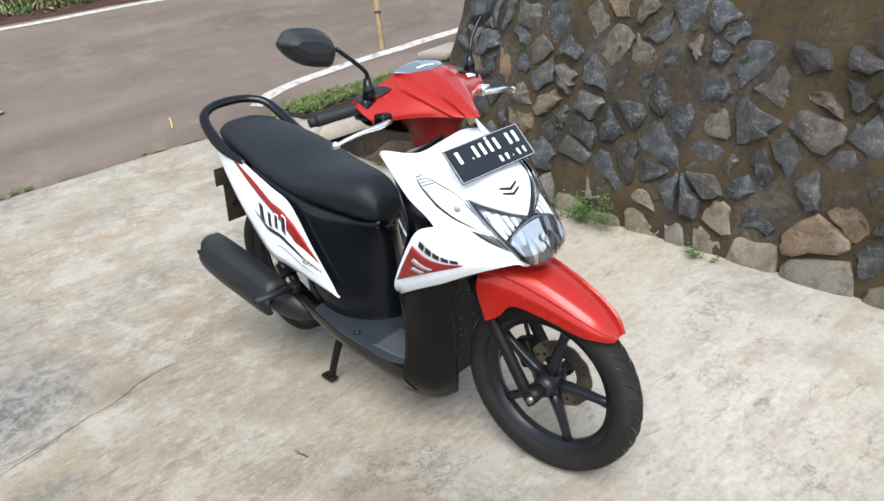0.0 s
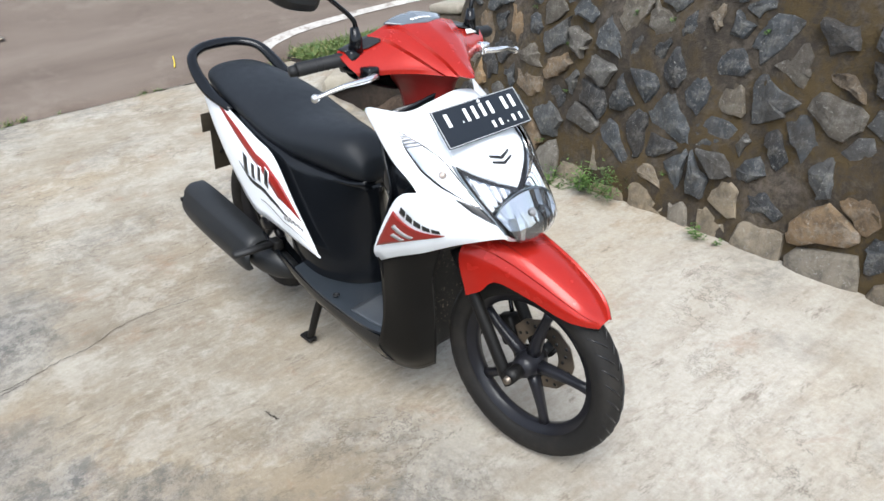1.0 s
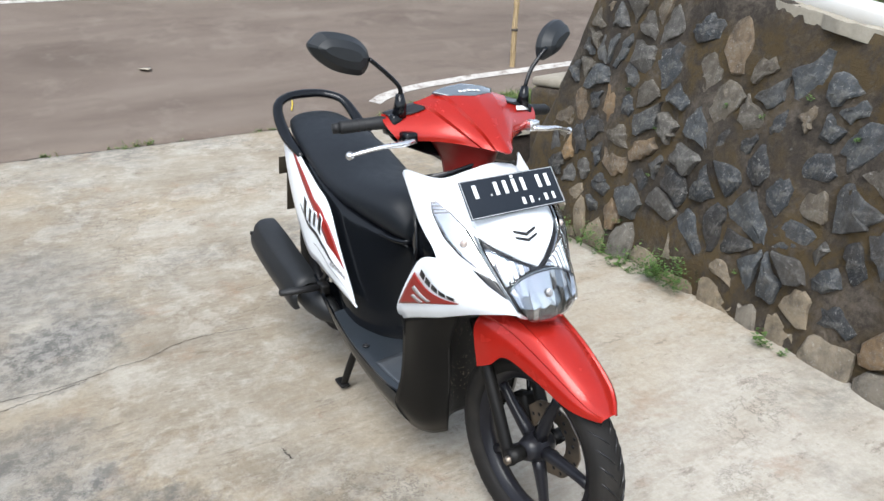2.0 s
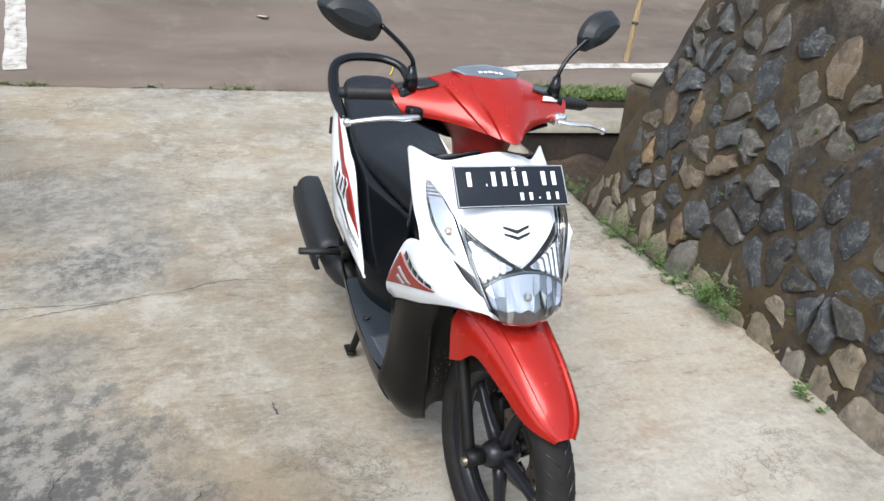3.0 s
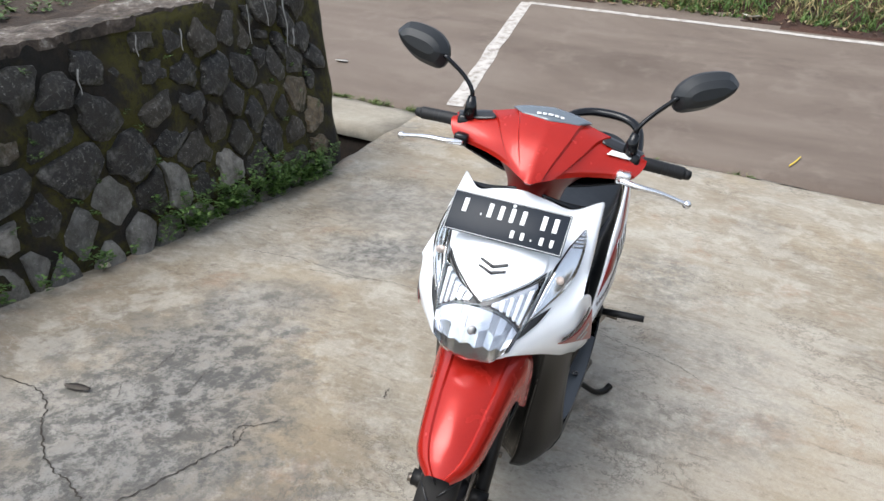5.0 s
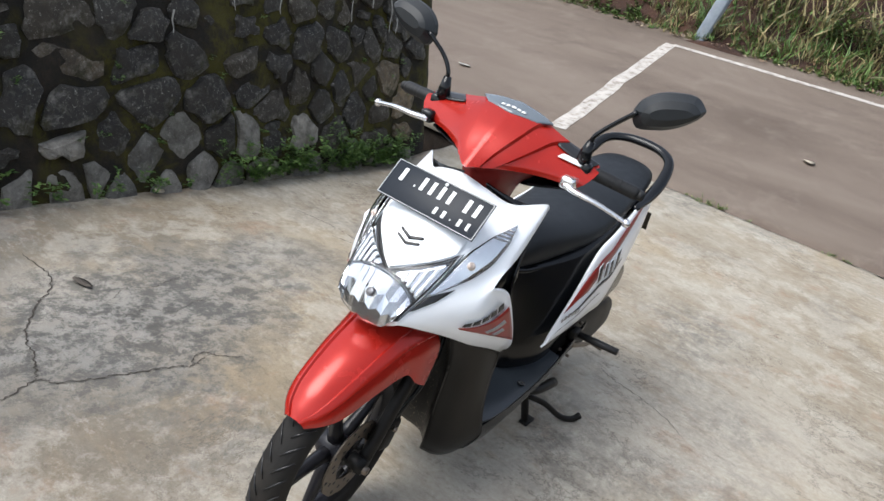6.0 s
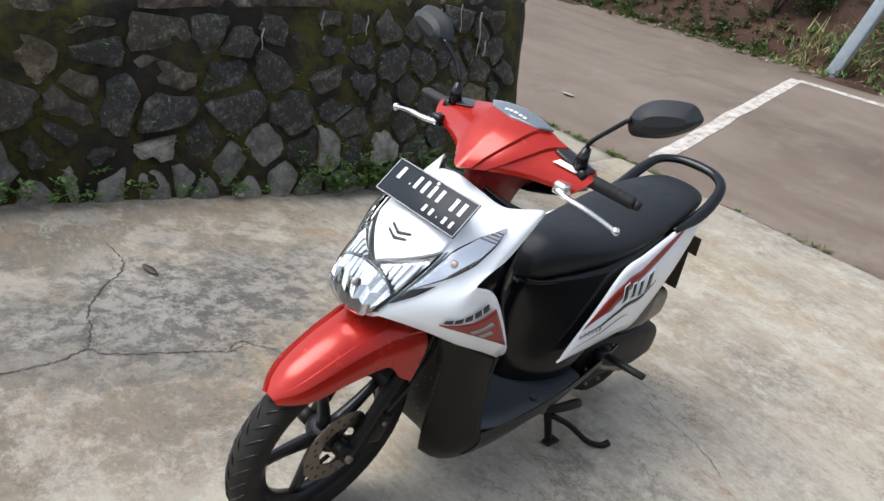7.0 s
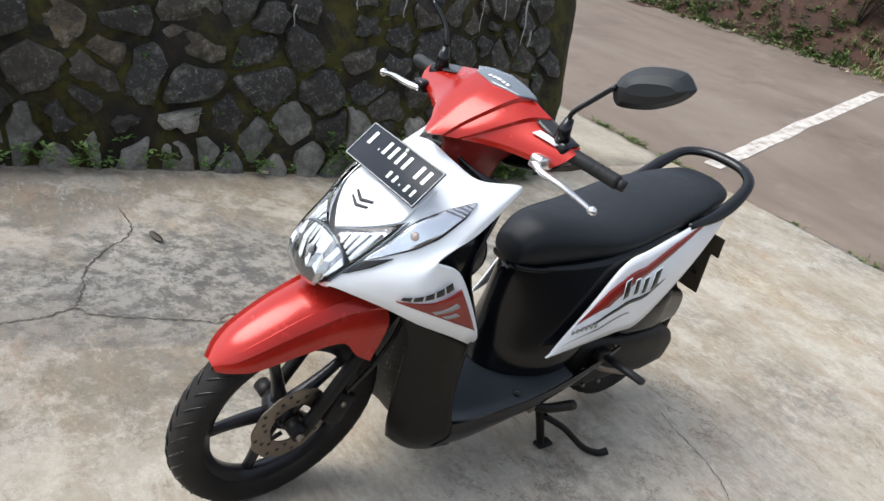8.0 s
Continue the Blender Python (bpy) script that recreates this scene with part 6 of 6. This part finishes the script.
def verge_grass():
    r = random.Random(8)
    bm = bmesh.new()
    for _ in range(2100):
        y = 1.66 + abs(r.gauss(0, 1.6))
        if noise.noise((y * 2.2, 3.3, 0)) < -0.25 and r.random() < 0.8:
            continue
        x = -4.08 - 0.40 * r.random() ** 1.3 + 0.06 * noise.noise((y * 3, 0, 0))
        z = max(road_z(x), drive_z(x, y)) + 0.02
        if r.random() < 0.5:
            tuft(bm, r, Vector((x, y, z)), r.uniform(0.03, 0.12), 6, 0.007, 0.7)
        else:
            weed(bm, r, Vector((x, y, z)), r.uniform(0.02, 0.07), 9, 0.026)
    # tufts in the joint between drive and road
    for y, n in ((-1.95, 14), (-2.4, 30), (-2.8, 30), (-3.2, 20), (-0.55, 8), (-0.45, 8), (-2.15, 12), (0.4, 5), (1.55, 10), (-1.1, 5)):
        for _ in range(n):
            yy = y + r.gauss(0, 0.08)
            tuft(bm, r, Vector((-4.40 + r.gauss(0, 0.03), yy, 0.12)), r.uniform(0.03, 0.08), 4, 0.006, 0.6)
            weed(bm, r, Vector((-4.40 + r.gauss(0, 0.03), yy, 0.12)), 0.03, 4, 0.02)
    stuff("grass", bm, GRASS, "short green grass and weeds along the road edge", "grass")


verge_grass()


def far_growth():
    r = random.Random(12)
    green, dry, litter = bmesh.new(), bmesh.new(), bmesh.new()
    for _ in range(2600):
        y = r.uniform(-16, 14)
        x = -9.55 + 0.035 * max(y, 0) - abs(r.gauss(0, 0.45))
        p = Vector((x, y, bank_z(x, y) - 0.01))
        if y > -4 and r.random() < 0.75:
            tuft(dry if r.random() < 0.45 else green, r, p, r.uniform(0.12, 0.55) if x < -9.8 else r.uniform(0.06, 0.16), 7, 0.02, 0.45)
        else:
            weed(green, r, p, r.uniform(0.05, 0.18), 12, r.uniform(0.04, 0.07))
    for _ in range(1500):
        y, x = r.uniform(-16, 16), -10.2 - abs(r.gauss(0, 2.4))
        p = Vector((x, y, bank_z(x, y)))
        if y > -2.8:
            tuft(dry, r, p, r.uniform(0.4, 1.1), 8, 0.03, 0.35)
            weed(green, r, p, r.uniform(0.3, 0.7), 14, r.uniform(0.06, 0.11))
        elif r.random() < 0.45:
            weed(green, r, p, r.uniform(0.15, 0.5), 22, r.uniform(0.05, 0.10))
    for _ in range(700):
        y = r.uniform(-16, 14)
        x = -9.42 + 0.035 * max(y, 0) - abs(r.gauss(0, 0.22))
        a = r.uniform(0, 6.3)
        leaf(litter, Vector((x, y, max(bank_z(x, y), road_z(x) + 0.03) + 0.015)), Vector((math.cos(a), math.sin(a), r.uniform(-0.1, 0.3))).normalized(), Vector((0, 0, 1)), r.uniform(0.05, 0.14), r.uniform(0.03, 0.07), 0.4)
    stuff("undergrowth", green, LEAF, "dark green undergrowth on the bank across the road", "undergrowth")
    stuff("dry_grass", dry, DRY, "tall dry yellowish grass on the far verge", "grass")
    stuff("fallen_leaves", litter, LITTER, "scattered fallen leaves along the far road edge", "leaves")


far_growth()


def shrub(p, h, spread, n, seed, label):
    """A low shrub: forked stems and a loose crown of leaves."""
    r = random.Random(seed)
    th = empty_thing("shrub", label, "shrub", pose(*p))
    stems, crown = bmesh.new(), bmesh.new()
    for _ in range(7):
        top = Vector((r.gauss(0, spread * 0.5), r.gauss(0, spread * 0.5), h * r.uniform(0.5, 1.0)))
        tube([(0, 0, -0.05), tuple(top * 0.5 + Vector((r.gauss(0, 0.02), r.gauss(0, 0.02), 0.05 * h))), tuple(top)], [0.012, 0.008, 0.004], 5, stems)
        for _ in range(n // 7):
            q = top * r.uniform(0.45, 1.1) + Vector((r.gauss(0, spread * 0.22), r.gauss(0, spread * 0.22), r.gauss(0, h * 0.12)))
            leaf(crown, q, rand_dir(r, 0.3), Vector((0, 0, 1)), r.uniform(0.05, 0.11), r.uniform(0.03, 0.05))
    part("stem", stems, SOIL, th)
    ob = part("crown", crown, LEAF, th)
    return th


for k_, (x_, y_, h_) in enumerate(((-10.6, -3.9, 0.8), (-10.5, -4.5, 1.0), (-11.2, -5.2, 1.0), (-10.7, -6.6, 0.9), (-11.6, -4.2, 0.9), (-10.9, -8.2, 1.0), (-10.4, -1.0, 0.5), (-12.0, -6.0, 1.1), (-10.4, -7.4, 0.6))):
    shrub((x_, y_, bank_z(x_, y_)), h_, 0.55, 640, 30 + k_, "leafy dark green shrub on the red bank")


def post():
    th = empty_thing("guard_post", "leaning pale blue-grey concrete guard post by the road edge", "post", pose(-9.75, -2.98, 1.12, -13, 5, 0))
    bm = rbox((0, 0, 0.60), (0.15, 0.17, 1.6), 0.02)
    part("shaft", bm, POST, th)
    part("arm", rbox((-0.02, 0.42, 1.33), (0.13, 0.80, 0.14), 0.02, Matrix.Rotation(radians(9), 3, "X")), POST, th, "worn concrete arm")


post()


def bamboo():
    m, nt, b = blank("dry_bamboo")
    v = coords(nt, (30, 30, 3))
    nt.links.new(ramp(nt, noise_node(nt, 2, 5, 0.6, v), [(0.35, (0.20, 0.14, 0.07)), (0.6, (0.38, 0.28, 0.15))]), b.inputs["Base Color"])
    b.inputs["Roughness"].default_value = 0.5
    th = empty_thing("bamboo_pole", "thin dry bamboo pole standing in the grass verge", "pole", pose(-5.25, 3.335, 0.24, 0, 2, 0))
    pts, rad = [], []
    for k in range(12):
        z = k * 0.24
        wob = 0.008 * math.sin(k * 1.7)
        for dz, r in ((-0.02, 0.030), (0.0, 0.035), (0.02, 0.030)):
            pts.append((wob, 0.005 * math.cos(k * 2.1) + 0.12 * z / 2, z + dz))
            rad.append(r * (1 - k * 0.02))
    part("cane", tube(pts, rad, 10), m, th)
    part("binding", tube([(0.0, 0.027, 0.45), (0.0, 0.0285, 0.475)], 0.034, 10), DEAD, th, "thin cord tied round the cane")
    blk = empty_thing("concrete_block", "pale concrete block at the wall end", "block", pose(-2.62, 2.12, -0.45, 0, 0, 12))
    part("body", rbox((0, 0, 0.51), (0.28, 0.40, 1.02), 0.05), MORTAR_BROWN, blk, "earth-stained block")
    part("top", rbox((0, 0, 1.05), (0.26, 0.36, 0.06), 0.02), KERB, blk, "pale cement top")


bamboo()


def litter_piece(name, x, y, z, size, mat, label, rz, bend=0.3):
    bm = bmesh.new()
    n = 7
    rows = []
    for i in range(n + 1):
        f = i / n
        w = size[1] / 2 * math.sin(math.pi * (0.08 + 0.86 * f)) ** 0.7
        zz = 0.006 + bend * size[0] * (f - 0.5) ** 2
        rows.append([bm.verts.new(((f - 0.5) * size[0], s * w, zz + dz + (0.15 * w * abs(s)))) for s, dz in ((-1, 0), (0, -0.002), (1, 0), (0.0, 0.002))])
    for a, b in zip(rows, rows[1:]):
        for j in range(4):
            bm.faces.new((a[j], a[(j + 1) % 4], b[(j + 1) % 4], b[j]))
    bm.faces.new(rows[0])
    bm.faces.new(rows[-1])
    ob = link_mesh(name, bm, mat)
    ob.matrix_basis = pose(x, y, z, 0, 0, rz)
    return tagged(ob, label, name.replace("_", " "))


litter_piece("dry_leaf", 0.106, -1.228, drive_z(0.1, -1.2) + 0.001, (0.085, 0.034), DEAD, "flat grey-brown dry leaf lying on the concrete", 105, 0.08)
litter_piece("pale_leaf", -0.55, -1.875, 0.0, (0.085, 0.045), PALE, "pale dry leaf leaning at the wall foot", 60, 0.6)
litter_piece("paper_scrap", -5.23, -3.77, road_z(-5.23) + 0.03, (0.15, 0.09), PAPER, "flattened pale scrap lying on the road", 100, 0.05)
litter_piece("paper_scrap", -6.08, -0.26, road_z(-6.08) + 0.026, (0.16, 0.11), PALE, "flattened pale leaf scrap lying on the road", 20, 0.02)
litter_piece("plastic_scrap", -9.55, 0.0, bank_z(-9.55, 0.0) + 0.02, (0.28, 0.2), PAPER, "crumpled white plastic scrap on the verge", 50, 0.5)
straw_ = part("straw", tube([(-4.68, 0.76, road_z(-4.68) + 0.035), (-4.79, 0.80, road_z(-4.79) + 0.036), (-4.90, 0.83, road_z(-4.9) + 0.037)], 0.006, 6, seg=6), STRAW, None)
tagged(straw_, "short bent yellow drinking straw lying on the road", "straw")


def sapling():
    r = random.Random(3)
    x, y = -1.55, -3.0
    th = empty_thing("sapling", "small bare dark sapling in the garden soil", "sapling", pose(x, y, WALL_R.ztop(x) - 0.04))
    part("stem", tube([(0, 0, -0.05), (0.01, 0.02, 0.2), (-0.02, 0.0, 0.5)], [0.014, 0.011, 0.005], 7, seg=8), SOIL, th)
    bm = bmesh.new()
    for _ in range(24):
        leaf(bm, Vector((r.gauss(0, 0.08), r.gauss(0, 0.08), r.uniform(0.15, 0.5))), rand_dir(r, 0.2), Vector((0, 0, 1)), 0.07, 0.035)
    part("crown", bm, LEAF, th)
    bm = bmesh.new()
    for _ in range(420):
        px, py = r.uniform(-2.4, 0.4), -2.55 - abs(r.gauss(0, 1.6))
        weed(bm, r, Vector((px, py, WALL_R.ztop(px) - 0.02)), r.uniform(0.02, 0.09), 9, r.uniform(0.02, 0.04))
    stuff("weeds", bm, LEAF, "scattered low weeds on the garden soil", "weeds")


sapling()


def lime_streak(x, z, length, width, seed):
    """A pale run of lime down the wall's face."""
    r = random.Random(seed)
    bm = bmesh.new()
    rows = []
    for k in range(9):
        f = k / 8
        zz = z - length * f
        xx = x + 0.004 * math.sin(f * 7 + seed)
        w = 0.6 * width * (1 - 0.6 * f) * r.uniform(0.5, 1.2)
        rows.append([bm.verts.new(WALL_R.face(xx + s * w, zz, 0.045 + 0.012 * noise.noise((xx * 9, zz * 9, seed)) + (0.004 if s == 0 else 0))) for s in (-1, 0, 1)])
    for a, b in zip(rows, rows[1:]):
        for j in range(2):
            bm.faces.new((a[j], a[j + 1], b[j + 1], b[j]))
    part("lime_streak", bm, LIME, wall_right, "pale lime run")


LIME = simple("lime_run", (0.24, 0.235, 0.22), 0.9, vary=0.25, scale=60)
for k_, (x_, z_, l_, w_) in enumerate(((-2.13, 1.08, 0.26, 0.014), (-2.20, 0.92, 0.10, 0.018), (-1.78, 1.05, 0.20, 0.007), (-1.24, 0.94, 0.10, 0.012), (-0.95, 0.92, 0.09, 0.008), (-0.62, 0.80, 0.10, 0.009), (-1.95, 1.10, 0.16, 0.008))):
    lime_streak(x_, z_, l_, w_, k_)


# ---- the stones of the walls ----
def clip(poly, p, q):
    """Cuts a polygon to the side of p, half-way between p and q."""
    mx, my, dx, dy = (p[0] + q[0]) / 2, (p[1] + q[1]) / 2, q[0] - p[0], q[1] - p[1]
    out = []
    for k, a in enumerate(poly):
        b = poly[(k + 1) % len(poly)]
        da, db = (a[0] - mx) * dx + (a[1] - my) * dy, (b[0] - mx) * dx + (b[1] - my) * dy
        if da <= 0:
            out.append(a)
        if (da < 0) != (db < 0) and abs(da - db) > 1e-9:
            t = da / (da - db)
            out.append((a[0] + (b[0] - a[0]) * t, a[1] + (b[1] - a[1]) * t))
    return out


def stones(w, parent, mat, foot_mat, seed, cell, joint, xa, xb, proud, skip, plain, band):
    """Rubble in rough courses: each piece a broken rock with a few flat faces; plain: bare cement at the wall's end; band: bare cement under its top."""
    r = random.Random(seed)
    sites, row, z = [], 0, -0.04
    while z < w.ztop(xa) - 0.02:
        x = xa + r.random() * cell
        hh = cell * r.uniform(0.62, 0.90)
        while x < xb:
            sites.append((x + r.gauss(0, cell * 0.10), z + hh / 2 + r.gauss(0, cell * 0.13), row))
            if r.random() < 0.30:
                sites.append((x + cell * r.uniform(0.3, 0.6), z + hh * r.uniform(0.75, 1.1), row))
            x += cell * r.uniform(0.7, 1.75)
        z += hh
        row += 1
    for k, (sx, sz, row) in enumerate(sites):
        if sz > w.ztop(sx) - band or sx < w.xend(sz) + plain or r.random() < skip:
            continue
        poly = [(sx - 0.3, sz - 0.3), (sx + 0.3, sz - 0.3), (sx + 0.3, sz + 0.3), (sx - 0.3, sz + 0.3)]
        for m, (qx, qz, _) in enumerate(sites):
            if m != k and abs(qx - sx) < 0.55 and abs(qz - sz) < 0.5:
                poly = clip(poly, (sx, sz), (qx, qz))
        if len(poly) < 3:
            continue
        cx, cz = sum(p[0] for p in poly) / len(poly), sum(p[1] for p in poly) / len(poly)
        size = max(math.dist(p, (cx, cz)) for p in poly)
        # drawn in by the joint, corners cut, edges broken
        gap = joint * r.choice((0.4, 0.8, 1.0, 1.2, 1.6, 2.2))
        ring = []
        for i, a in enumerate(poly):
            b = poly[(i + 1) % len(poly)]
            side = math.dist(a, b)
            for t in (0.14, 0.5, 0.86) if side > 0.09 else (0.2, 0.8) if side > 0.035 else (0.5,):
                jx, jz = a[0] + (b[0] - a[0]) * t + r.gauss(0, 0.007), a[1] + (b[1] - a[1]) * t + r.gauss(0, 0.007)
                d = math.dist((jx, jz), (cx, cz))
                f = max(0.3, 1 - gap / max(d, 0.02))
                ring.append((cx + (jx - cx) * f, cz + (jz - cz) * f))
        if len(ring) < 5 or size < gap * 2:
            continue
        top = w.ztop(cx) - 0.06
        bm = bmesh.new()
        h = proud * r.uniform(0.45, 1.5)
        cuts = [(a, r.uniform(0.05, 0.55), r.uniform(0.02, 0.07)) for a in (r.uniform(0, 6.3) for _ in range(4))]
        c0 = w.face(cx, min(cz, top), 0)

        def rise(x, z):
            fall = max([0.0] + [((math.cos(a) * (x - cx) + math.sin(a) * (z - cz)) / size - o) * sl for a, o, sl in cuts])
            return max(h * 0.25, h - fall)

        loops = []
        for f, part_ in ((1.0, None), (1.0, 0.25), (0.93, 0.8), (0.60, 1.0)):
            loop = []
            for (x, z) in ring:
                xx, zz = cx + (x - cx) * f, min(cz + (z - cz) * f, top)
                d = -0.05 if part_ is None else rise(xx, zz) * part_ + r.gauss(0, 0.002)
                loop.append(bm.verts.new(w.face(xx, zz, d) - c0))
            loops.append(loop)
        for a, b in zip(loops, loops[1:]):
            for i in range(len(a)):
                j = (i + 1) % len(a)
                bm.faces.new((a[i], a[j], b[j], b[i]))
        mid = bm.verts.new(w.face(cx, min(cz, top), rise(cx, cz)) - c0)
        for i in range(len(loops[-1])):
            bm.faces.new((loops[-1][i], loops[-1][(i + 1) % len(loops[-1])], mid))
        ob = link_mesh("stone", bm, foot_mat if row == 0 or (row == 1 and r.random() < 0.45) else mat, parent)
        ob.location = c0
        ob.data.set_sharp_from_angle(angle=radians(28))


stones(WALL_L, wall_left, STONE_L, STONE_FOOT, 21, 0.165, 0.017, -2.4, 2.2, 0.020, 0.06, 0.24, 0.15)
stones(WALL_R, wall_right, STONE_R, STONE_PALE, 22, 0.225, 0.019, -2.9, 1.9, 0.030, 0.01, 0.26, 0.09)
